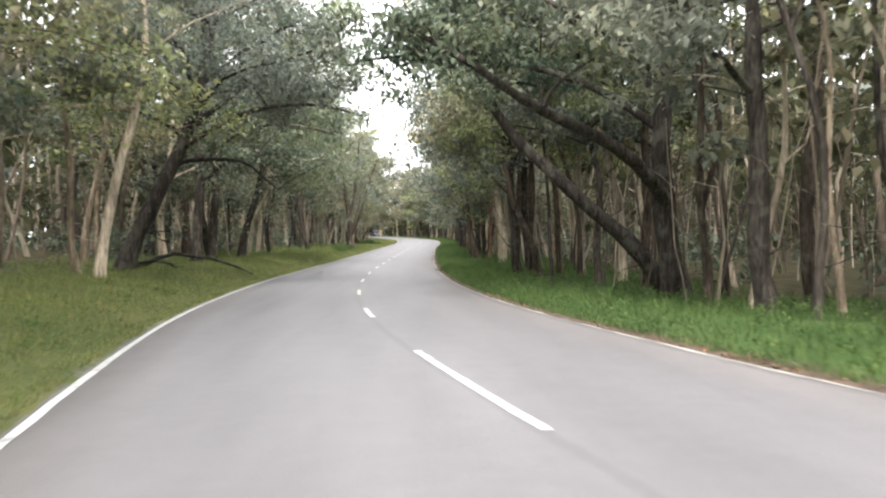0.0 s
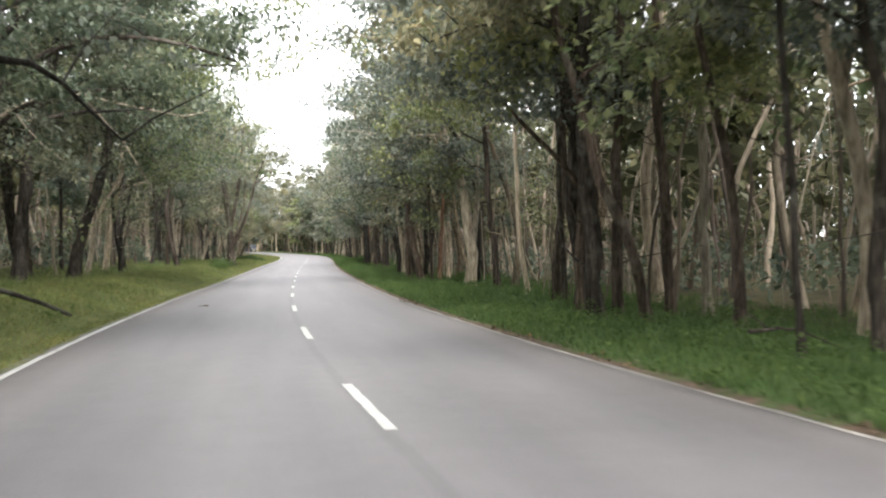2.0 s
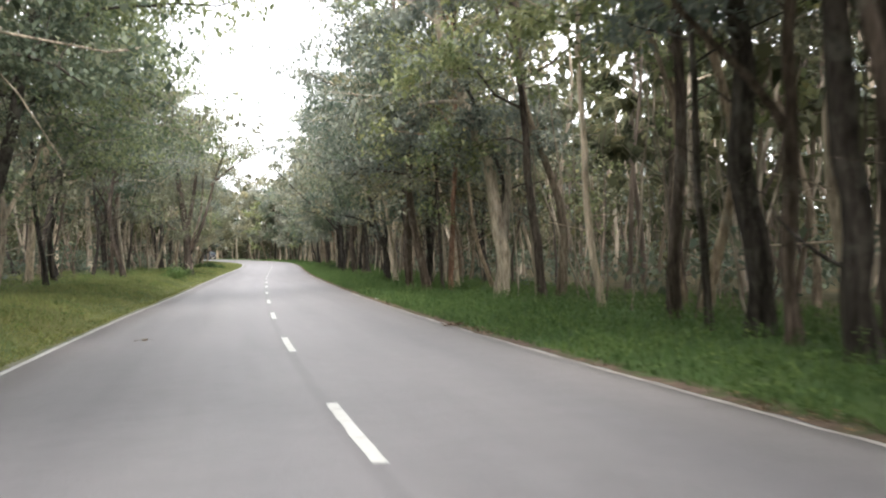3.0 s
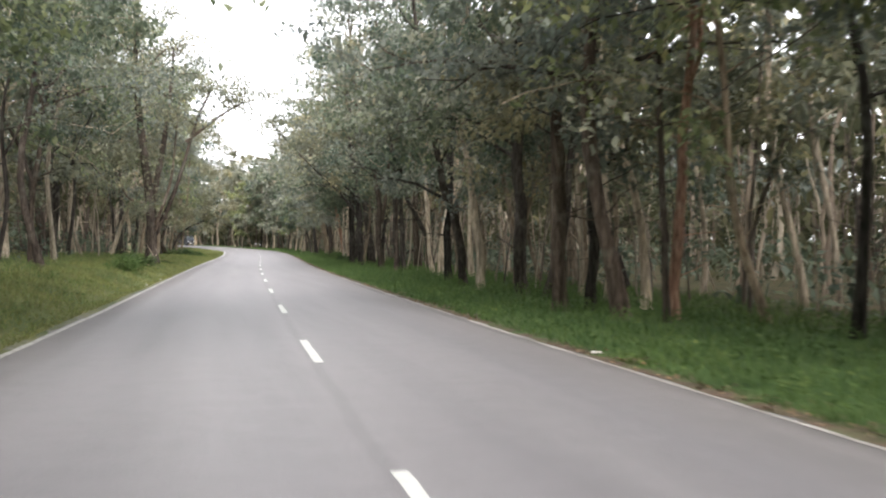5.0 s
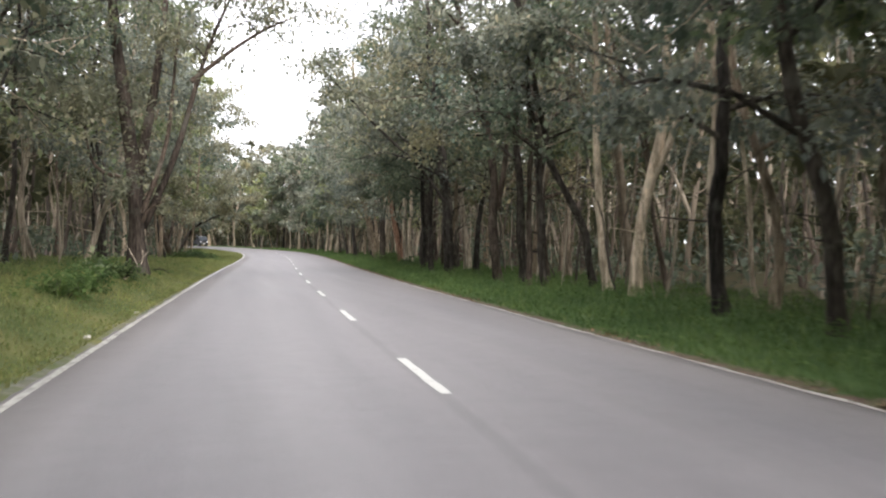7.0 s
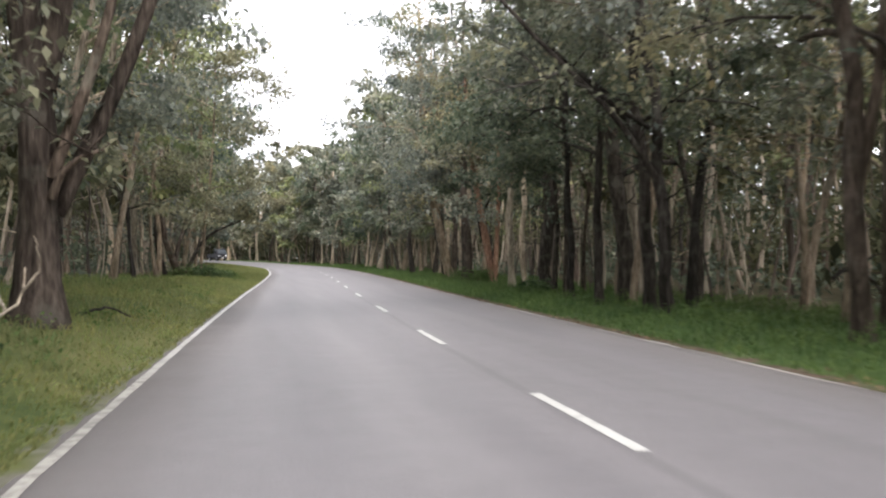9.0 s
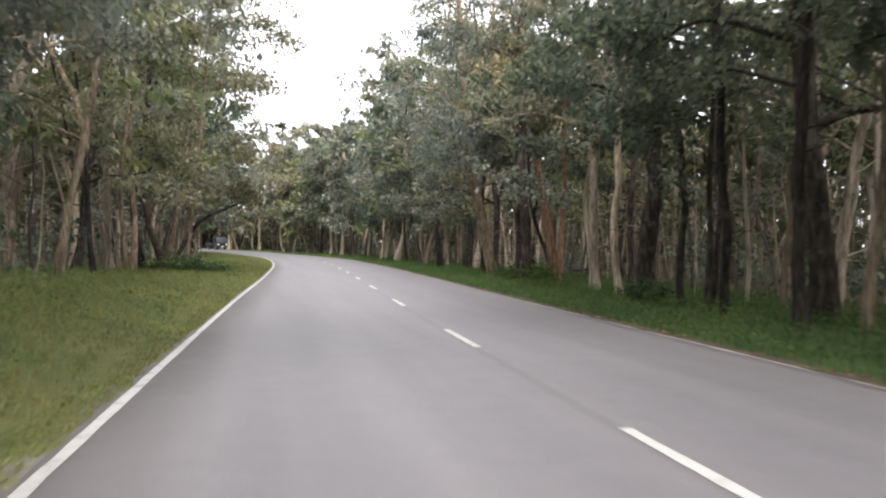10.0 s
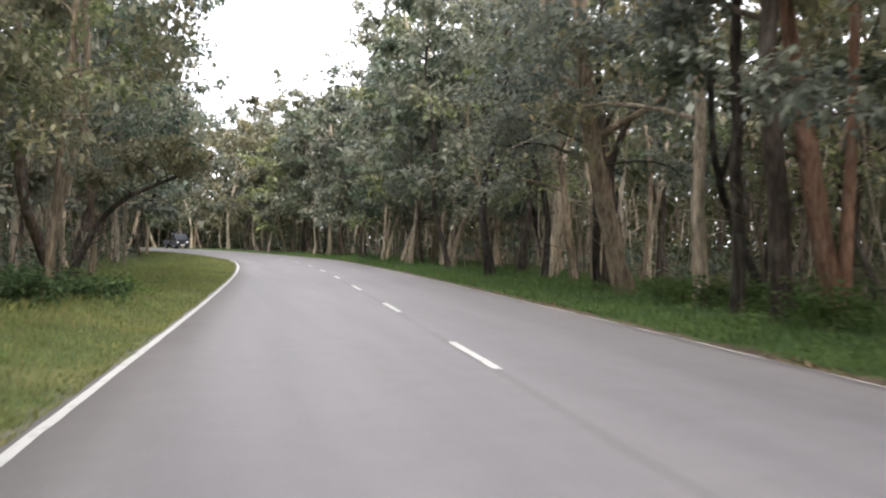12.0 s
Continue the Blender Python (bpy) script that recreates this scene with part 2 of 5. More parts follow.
def land(x, y):
    d, z = road_frame(x, y)
    out = np.clip(-d - LEFT - 0.55, 0, 14)
    left = (0.35 * (1 - np.exp(-out / 0.6)) + 0.07 * out) * np.interp(np.atleast_1d(y), [108, 135, 150], [1, 0.5, 0.12])
    right = -0.012 * np.clip(d - RIGHT - 0.5, 0, 12)
    right = right - 0.22 * np.exp(-((np.atleast_1d(y) - 17) / 8) ** 2) * np.clip((d - 5) / 2, 0, 1)
    x, y = np.atleast_1d(x), np.atleast_1d(y)
    lump = 0.05 * np.sin(x * 0.9 + 1.3) * np.sin(y * 0.7) + 0.04 * np.sin(x * 2.1 + y * 1.7)
    away = np.clip((np.abs(d) - 4.0) / 2.0, 0, 1)
    on = (d > -LEFT + 0.1) & (d < RIGHT - 0.1)
    return z + np.where(d < 0, left, right) + lump * away - np.where(on, 0.09, 0.02), d


def land_z(x, y):
    return float(land(x, y)[0][0])


# ---- mesh helpers ----
def fast_mesh(name, verts, faces, mat, smooth=False):
    """verts n x 3, faces m x k (all of one size)."""
    me = bpy.data.meshes.new(name)
    v, f = np.asarray(verts, dtype=np.float32), np.asarray(faces, dtype=np.int32)
    m, k = f.shape
    me.vertices.add(len(v))
    me.vertices.foreach_set("co", v.ravel())
    me.loops.add(m * k)
    me.loops.foreach_set("vertex_index", f.ravel())
    me.polygons.add(m)
    me.polygons.foreach_set("loop_start", np.arange(0, m * k, k, dtype=np.int32))
    me.polygons.foreach_set("loop_total", np.full(m, k, dtype=np.int32))
    if smooth:
        me.polygons.foreach_set("use_smooth", np.ones(m, dtype=bool))
    me.update(calc_edges=True)
    me.materials.append(mat)
    return me


def part(name, me, parent, label=""):
    ob = new(name, me)
    ob.parent = parent
    return tagged(ob, label)


def strip(across, lift, lo, hi, step=1.0, jag=0.0, seed=0, skirt=0.0):
    """A band along the road between two stations; across: offsets of its lines, left to right."""
    r = np.random.RandomState(seed)
    st = np.arange(lo, hi + 1e-6, step)
    idx = np.arange(len(LINE))
    cx, cy, cz = (np.interp(st, idx, a) for a in (LINE[:, 0], LINE[:, 1], rise))
    sx, sy = np.interp(st, idx, SIDE[:, 0]), np.interp(st, idx, SIDE[:, 1])
    rows = []
    for j, o in enumerate(across):
        o = o(cy) if callable(o) else o
        oo = o + (r.normal(0, jag, len(st)) if jag and j in (0, len(across) - 1) else 0)
        crown = -0.02 * np.abs(o) / 4
        rows.append(np.column_stack([cx + sx * oo, cy + sy * oo, cz + crown + lift]))
    if skirt:
        rows = [rows[0] - [0, 0, skirt]] + rows + [rows[-1] - [0, 0, skirt]]
    v = np.stack(rows, 1)
    n, w = v.shape[:2]
    i, j = np.meshgrid(np.arange(n - 1), np.arange(w - 1), indexing="ij")
    a = (i * w + j).ravel()
    f = np.column_stack([a, a + 1, a + w + 1, a + w])
    return v.reshape(-1, 3), f, w


# ---- ground, road and markings ----
def build_ground():
    gx = np.concatenate([-np.geomspace(1500, 45, 12), np.arange(-40, -16, 0.8), np.arange(-16, 14, 0.4), np.arange(14, 40, 0.8), np.geomspace(42, 1500, 12)])
    gy = np.concatenate([-np.geomspace(1200, 45, 10), np.arange(-40, 285, 1.0), np.geomspace(290, 1800, 12)])
    X, Y = np.meshgrid(gx, gy, indexing="ij")
    z, d = land(X.ravel(), Y.ravel())
    v = np.column_stack([X.ravel(), Y.ravel(), z])
    w = len(gy)
    i, j = np.meshgrid(np.arange(len(gx) - 1), np.arange(w - 1), indexing="ij")
    a = (i * w + j).ravel()
    me = fast_mesh("ground", v, np.column_stack([a, a + w, a + w + 1, a + 1]), SOIL, True)
    verge = np.clip(np.where(d < 0, -d - LEFT, d - RIGHT) / 10, 0, 1) + np.where(d < 0, 0.052, np.clip((Y.ravel() - 4) / 10, 0, 1) * 0.024)
    me.attributes.new("verge", "FLOAT", "POINT").data.foreach_set("value", verge.astype(np.float32))
    me.attributes.new("bank", "FLOAT", "POINT").data.foreach_set("value", (d < 0).astype(np.float32))
    tagged(new("ground", me), "grassy forest floor with bare soil beside the road", "ground", kind="structure")


def left_edge(y):
    """How far the left edge of the asphalt strays from its mean along the road."""
    return -np.interp(y, [0, 50, 66, 80, 100, 125, 150], [0, 0, -0.12, -0.05, 0.03, 0.08, 0.04])


def build_road():
    last = len(LINE) - 2
    lines = np.array([-LEFT + 0.03, -3.2, -2.2, -1.1, -0.4, 0, 0.4, 1.1, 2.2, RIGHT - 0.3, RIGHT + 0.03])
    v, f, w = strip([lambda y: left_edge(y) - LEFT + 0.03] + list(lines[1:]), 0.0, 0, last, 0.5, 0.025, 3, 0.12)
    me = fast_mesh("road", v, f, ASPHALT, True)
    full = np.concatenate([[lines[0]], lines, [lines[-1]]])
    acr = np.tile((full + LEFT) / (LEFT + RIGHT), len(v) // w)
    acr = np.where(np.tile(full, len(v) // w) < 0, 0.5 + 0.5 * np.tile(full, len(v) // w) / LEFT, 0.5 + 0.5 * np.tile(full, len(v) // w) / RIGHT)
    me.attributes.new("across", "FLOAT", "POINT").data.foreach_set("value", acr.astype(np.float32))
    tagged(new("road", me), "smooth grey asphalt forest road with a slight camber", "road", kind="structure")
    for name, o, wid, lab in (("edge_line", -LEFT + 0.13, 0.052, "solid white painted edge line, slightly worn"), ("edge_line", RIGHT - 0.03, 0.03, "faded white painted edge line")):
        way = (lambda y: left_edge(y)) if o < 0 else (lambda y: 0 * y)
        v, f, w = strip([lambda y: way(y) + o - wid, lambda y: way(y) + o + wid], 0.005, 2, last - 2, 0.5, 0.004 if o < 0 else 0.012, 5)
        tagged(new(name, fast_mesh(name, v, f, EDGE_PAINT if o < 0 else FADED)), lab, "road marking", kind="structure")


def build_dashes():
    # where each dash begins, along y; the first is painted twice as long
    starts = [-30.5, -21.2, -12.0, -3.1, 9.33, 18.64, 28.0, 37.03, 46.3, 55.45, 64.79, 74.2, 83.6, 92.7, 101.6, 111.0, 120.75, 130.1, 139.3, 148.6, 157.8, 167, 176.3, 185.5, 194.7, 203.8, 212.6, 220.7, 228.2, 235]
    for k, y in enumerate(starts):
        s = float(np.interp(y, LINE[:, 1], np.arange(len(LINE))))
        v, f, w = strip([-0.055, 0.055], 0.005, s, s + (6.1 if k == 3 else 3.05), 0.305, 0.004, k)
        tagged(new("centre_dash", fast_mesh("centre_dash", v, f, PAINT)), "white painted centre line dash", "road marking", "centre line dashes")


build_ground()
build_road()
build_dashes()


# ---- trees ----
def tube(points, radii, sides=8, rough=0.0):
    p, r = np.asarray(points, float), np.asarray(radii, float)
    t = np.gradient(p, axis=0)
    t /= np.maximum(np.linalg.norm(t, axis=1), 1e-6)[:, None]
    u = np.zeros_like(t)
    u[0] = np.cross(t[0], (0, 0, 1.0) if abs(t[0, 2]) < 0.9 else (1.0, 0, 0))
    for i in range(len(u)):
        if i:
            u[i] = u[i - 1] - t[i] * (u[i - 1] @ t[i])
        u[i] /= max(np.linalg.norm(u[i]), 1e-6)
    w = np.cross(t, u)
    a = np.linspace(0, 2 * np.pi, sides, endpoint=False)
    i = np.arange(len(p))[:, None]
    rr = r[:, None] * (1 + rough * (np.sin(3 * a + 1.9 * i) + 0.7 * np.sin(5 * a - 1.3 * i) + 0.8 * np.sin(2.3 * i)))
    v = p[:, None] + rr[:, :, None] * (np.cos(a)[None, :, None] * u[:, None] + np.sin(a)[None, :, None] * w[:, None])
    n = len(p)
    i, j = np.meshgrid(np.arange(n - 1), np.arange(sides), indexing="ij")
    b, c = (i * sides + j).ravel(), (i * sides + (j + 1) % sides).ravel()
    return v.reshape(-1, 3), np.column_stack([b, c, c + sides, b + sides])


def join(pieces):
    vs, fs, k = [], [], 0
    for v, f in pieces:
        vs.append(v)
        fs.append(f + k)
        k += len(v)
    return np.vstack(vs), np.vstack(fs)


def leaves(centres, spread, count, size, r, flat=0.6, droop=-0.55, slim=0.24):
    """Folded leaf blades scattered in clumps round the centres."""
    c = np.asarray(centres)[r.randint(0, len(centres), count)]
    off = r.normal(0, 1, (count, 3))
    off /= np.linalg.norm(off, axis=1)[:, None]
    off *= (r.rand(count, 1) ** 0.5) * spread
    off[:, 2] *= flat
    p = c + off
    az, tilt = r.rand(count) * 2 * np.pi, r.normal(droop, 0.5, count)
    d = np.column_stack([np.cos(az) * np.cos(tilt), np.sin(az) * np.cos(tilt), np.sin(tilt)])
    s = np.column_stack([-np.sin(az), np.cos(az), r.normal(0, 0.35, count)])
    s /= np.linalg.norm(s, axis=1)[:, None]
    ln = size * (0.55 + 0.9 * r.rand(count, 1))
    wd = ln * (slim + 0.1 * r.rand(count, 1))
    up = np.cross(d, s)
    v = np.stack([p, p + d * ln * 0.45 + s * wd + up * wd * 0.35, p + d * ln, p + d * ln * 0.45 - s * wd + up * wd * 0.35], 1)
    k = np.arange(count)[:, None] * 4
    return v.reshape(-1, 3), k + np.array([[0, 1, 2, 3]])


def wander(r, start, end, n, amp):
    """A crooked way from start to end."""
    u = np.linspace(0, 1, n)[:, None]
    p = np.asarray(start, float) + (np.asarray(end, float) - np.asarray(start, float)) * u
    ph = r.rand(4) * 6
    v = u[:, 0]
    wob = np.column_stack([np.sin(v * 5 + ph[0]) - np.sin(ph[0]) + 0.4 * np.sin(v * 13 + ph[2]) - 0.4 * np.sin(ph[2]),
                           np.sin(v * 4.2 + ph[1]) - np.sin(ph[1]) + 0.4 * np.sin(v * 11 + ph[3]) - 0.4 * np.sin(ph[3]), 0 * v])
    return p + wob * amp


def dense(points, n):
    """A smooth way through a few points."""
    p = np.asarray(points, float)
    s = np.concatenate([[0], np.cumsum(np.linalg.norm(np.diff(p, axis=0), axis=1))])
    at = np.linspace(0, s[-1], n)
    q = np.column_stack([np.interp(at, s, p[:, k]) for k in range(3)])
    for _ in range(3):
        q[1:-1] = 0.25 * q[:-2] + 0.5 * q[1:-1] + 0.25 * q[2:]
    return q


def branch_out(r, axis, rad, first, last, limbs, reach, wood, tips, toward=None, bare=False):
    """Limbs and twigs along an axis between two shares of its length."""
    u = np.linspace(0, 1, len(axis))
    az0 = r.rand() * 6.28
    for i in range(limbs):
        s = first + (last - first) * (i + r.rand()) / limbs
        a = az0 + i * 2.4 + r.normal(0, 0.3)
        way = np.array([math.cos(a), math.sin(a)])
        if toward is not None:
            way = way + toward
            way /= max(np.hypot(*way), 0.3)
        base = np.array([np.interp(s, u, axis[:, k]) for k in range(3)])
        L = reach * (0.55 + 0.6 * r.rand()) * (1.15 - 0.45 * s)
        end = base + np.array([way[0] * L, way[1] * L, L * ((-0.2 if s < 0.45 else 0.1) + 0.6 * r.rand())])
        br = np.interp(s, u, rad) * (0.38 + 0.2 * r.rand())
        path = wander(r, base, end, 7, 0.08 * L)
        path[:, 2] += 0.14 * L * np.sin(np.linspace(0, np.pi, 7))
        wood.append(tube(path, br * np.linspace(1, 0.2, 7), 4 if bare else 5))
        if bare:
            tips += [end, path[5], path[4], path[3], end + r.normal(0, 0.3, 3) * reach * 0.6, path[4] + r.normal(0, 0.3, 3) * reach * 0.6]
            continue
        for q in (2, 4, 5, 6):
            b2 = path[q]
            a2 = math.atan2(way[1], way[0]) + r.normal(0, 1.1)
            L2 = L * (0.22 + 0.3 * r.rand())
            e2 = b2 + np.array([math.cos(a2) * L2, math.sin(a2) * L2, L2 * r.normal(0.1, 0.45)])
            wood.append(tube(wander(r, b2, e2, 4, 0.06 * L2), br * 0.33 * np.array([1, 0.8, 0.5, 0.2]), 3))
            tips += [e2, 0.5 * (b2 + e2), e2 + r.normal(0, 0.25, 3) * reach * 0.5]
        tips += [end, path[5], path[4], path[3]]


def tree_shape(seed, axis, radius, clear=0.34, reach=3.2, n_leaves=3000, size=0.26, limbs=9, forks=(), sides=8, toward=None, extra=(), flare=0.5, bare=False, leafy=0.62, airy=0.3):
    """A tree round its foot: trunk along an axis, more leaders (share of the trunk where each leaves it, its end),
    limbs and twigs, and the leaves of the crown. extra: limbs with ways of their own."""
    r = np.random.RandomState(seed)
    axis = np.asarray(axis, float)
    n = len(axis)
    u = np.linspace(0, 1, n)
    long = np.linalg.norm(np.diff(axis, axis=0), axis=1).sum()
    rad = radius * (1.0 - 0.75 * u ** 1.1) + radius * flare * np.exp(-u * long / 0.3)
    stem, limbs_own, wood, tips = tube(axis, rad, sides, 0.085), [], [], []
    for _ in range(0 if bare else 4):
        s = 0.08 + (clear - 0.05) * r.rand()
        b0 = np.array([np.interp(s, u, axis[:, k]) for k in range(3)])
        a = r.rand() * 6.28
        L = 0.5 + 1.3 * r.rand()
        e0 = b0 + np.array([math.cos(a) * L, math.sin(a) * L, L * r.normal(0.5, 0.35)])
        wood.append(tube(wander(r, b0, e0, 6, 0.09 * L), (0.012 + 0.1 * radius * r.rand()) * np.linspace(1, 0.25, 6), 4))
    branch_out(r, axis, rad, clear, 0.97, limbs, reach, wood, tips, toward, bare)
    for share, end in forks:
        base = np.array([np.interp(share, u, axis[:, k]) for k in range(3)])
        arm = wander(r, base, end, 9, 0.03 * np.linalg.norm(np.asarray(end) - base))
        ar = np.interp(share, u, rad) * np.linspace(0.8, 0.2, 9)
        limbs_own.append(tube(arm, ar, 7))
        branch_out(r, arm, ar, 0.3, 0.97, max(4, limbs // 2), reach * 0.85, wood, tips, toward, bare)
        tips.append(arm[-1])
    for way, r0 in extra:
        arm = dense(way, 12)
        ar = r0 * np.linspace(1, 0.3, 12)
        limbs_own.append(tube(arm, ar, 7))
        if len(way) <= 3:
            continue
        branch_out(r, arm, ar, leafy, 0.98, 5, reach * 0.6, wood, tips, toward, bare)
        tips.append(arm[-1])
    tips.append(axis[-1])
    tips = np.array(tips)
    # the tops are airy and let the sky's light down
    kept = tips[r.rand(len(tips)) > np.where(tips[:, 2] > 8.5, airy, 0.12)]
    n_leaves = int(n_leaves * min(1.0, 1.12 * len(kept) / len(tips)))
    return (stem, limbs_own, join(wood)), leaves(kept, 0.125 * reach + 0.22, n_leaves, size, r)


def straight_axis(seed, height, lean, amp=0.03, n=14):
    r = np.random.RandomState(seed + 5000)
    return wander(r, (0, 0, -0.25), (lean[0] * height, lean[1] * height, height), n, amp * height * 0.6)


def over_road(x, y, shape, low):
    """A shape without its faces that would hang low over the road."""
    v, f = shape
    mid = v[f].mean(1)
    bad = np.zeros(len(f), dtype=bool)
    near = np.flatnonzero((mid[:, 2] < low + 1.0) & (np.hypot(mid[:, 0], mid[:, 1]) > 1.0))
    if len(near):
        d, z = road_frame(mid[near, 0] + x, mid[near, 1] + y)
        bad[near] = (d > -LEFT - 0.8) & (d < RIGHT + 0.6) & (mid[near, 2] + land_z(x, y) - z < low)
    return v, f[~bad]


def add_tree(x, y, wood, crown, tone, leaf, label, group="roadside trees", turn=0.0):
    stem, arms, twigs = wood
    if group == "roadside trees" and abs(road_frame(x, y)[0][0]) < 15:
        arms, twigs, crown = [over_road(x, y, a, 3.6) for a in arms], over_road(x, y, twigs, 3.8), over_road(x, y, crown, 5.0)
    t = new("tree")
    t.matrix_world = pose(x, y, land_z(x, y), 0, 0, turn)
    part("trunk", fast_mesh("trunk", *stem, BARK[tone], True), t)
    for a in arms:
        if len(a[1]):
            part("limb", fast_mesh("limb", *a, BARK[tone], True), t)
    tagged(part("branchwork", fast_mesh("branchwork", *twigs, BARK[tone], True), t), kind="stuff")
    tagged(part("crown", fast_mesh("crown", *crown, LEAF[leaf]), t), kind="stuff")
    return tagged(t, label, "tree", group)


TONE_WORDS = {"dark": "dark rough bark", "brown": "brown bark", "tan": "tan bark", "pale": "pale greyish bark", "red": "reddish brown bark"}
PLACED = []


def road_way(x, y):
    """The level way from a spot towards the road."""
    k = int(((LINE - (x, y)) ** 2).sum(1).argmin())
    v = LINE[k] - (x, y)
    return v / max(np.hypot(*v), 0.1)


def crown_share(x, y):
    """How full the crowns are along one side of the road: a wall of leaves at first, airy farther on."""
    if x < np.interp(y, LINE_Y, LINE_X):
        return 1.5 if 105 < y < 165 else (1.6 if y < 70 else 1.15)
    return 1.2 if 20 < y < 60 else (0.86 if 84 < y < 128 else 1.0)


def tree(x, y, radius, lean, tone, form="plain", thick=1.0):
    k = len(PLACED)
    r = np.random.RandomState(100 + k)
    PLACED.append((x, y))
    height = float(np.clip(9.5 + 24 * radius + 3.5 * r.rand(), 10, 18))
    tilt = float(np.clip(lean, -0.45, 0.45)) * (0.8 if form == "lean" else 0.45)
    leaf = ("deep", "grey", "grey", "olive", "grey", "fresh")[r.randint(6)]
    reach = min(2.4 + 8.0 * radius + 0.9 * r.rand(), 4.8)
    axis = straight_axis(k, height, (tilt, r.normal(0, 0.03)), 0.03 + 0.035 * r.rand())
    forks = []
    if form == "fork" or r.rand() < 0.35:
        share = 0.12 if tone == "red" else (0.3 if form == "fork" else 0.2 + 0.25 * r.rand())
        for sgn in ((1, -0.5) if form == "fork" else (1,)):
            forks.append((share, (tilt * height * 0.5 + sgn * height * (0.12 + 0.1 * r.rand()), r.normal(0, 1.2), height * (0.75 + 0.2 * r.rand()))))
    count = int((3200 + 1200 * r.rand() + 6500 * radius) * thick)
    full = crown_share(x, y)
    right = x > np.interp(y, LINE_Y, LINE_X)
    clear = (0.38 if y < 56 else 0.16) + (0.12 if y < 56 else 0.1) * r.rand() if right else 0.22 + 0.1 * r.rand()
    if not right:
        leaf = (("deep", "deep", "fresh", "olive", "deep", "olive") if y < 52 else ("fresh", "deep", "grey", "olive", "fresh", "deep") if y < 80 else ("grey", "deep", "olive", "grey", "deep", "fresh"))[r.randint(6)]
    if right and 20 < y < 118:
        leaf = (("grey", "fresh", "grey", "olive", "fresh", "olive") if y < 62 else ("deep", "grey", "deep", "olive", "grey", "deep"))[r.randint(6)]
    if right and tone == "pale" and y < 110:
        clear = 0.38 + 0.1 * r.rand()
    if y > 118 and (right or y > 160):
        reach *= 0.8
    if y > 145:
        clear = 0.17 + 0.1 * r.rand()
    if y < 118:
        reach += (2.8 if 30 < y < 66 else 2.2 if y < 95 else 0.6) if not right else (0.9 if 50 < y else 0.4)
        count = int(count * (1.4 if 30 < y < 66 and not right else 1.0))
    count = int(count * full)
    wood, crown = tree_shape(k, axis, radius, clear, reach, count, (0.28 / thick ** 0.5 if y > 165 else 0.2), 10, forks, 8 if y < 160 else 6, toward=road_way(x, y) * (0.9 if y < 95 and not right else 0.55),
                             airy=(0.25 if 42 < y < 62 else 0.42 if 62 <= y < 98 else 0.5) if right and y < 145 else 0.12)
    how = "forked" if form == "fork" else ("leaning" if abs(lean) > 0.15 else "upright")
    size = "slender" if radius < 0.13 else ("thick" if radius > 0.24 else "medium")
    add_tree(x, y, wood, crown, tone, leaf, "%s %s forest tree with %s in roadside grass" % (size, how, TONE_WORDS[tone]))


def own_tree(x, y, points, radius, tone, leaf, label, seed, clear=0.5, reach=3.0, n_leaves=5000, limbs=9, extra=(), forks=(), flare=0.5, leafy=0.62):
    """A tree with a way of its own: points and extra limbs are heights over its foot and ways from it."""
    PLACED.append((x, y))
    axis = dense(points, 16)
    wood, crown = tree_shape(seed, axis, radius, clear, reach, n_leaves, 0.2, limbs, forks, 11, None, extra, flare, False, leafy)
    add_tree(x, y, wood, crown, tone, leaf, label)


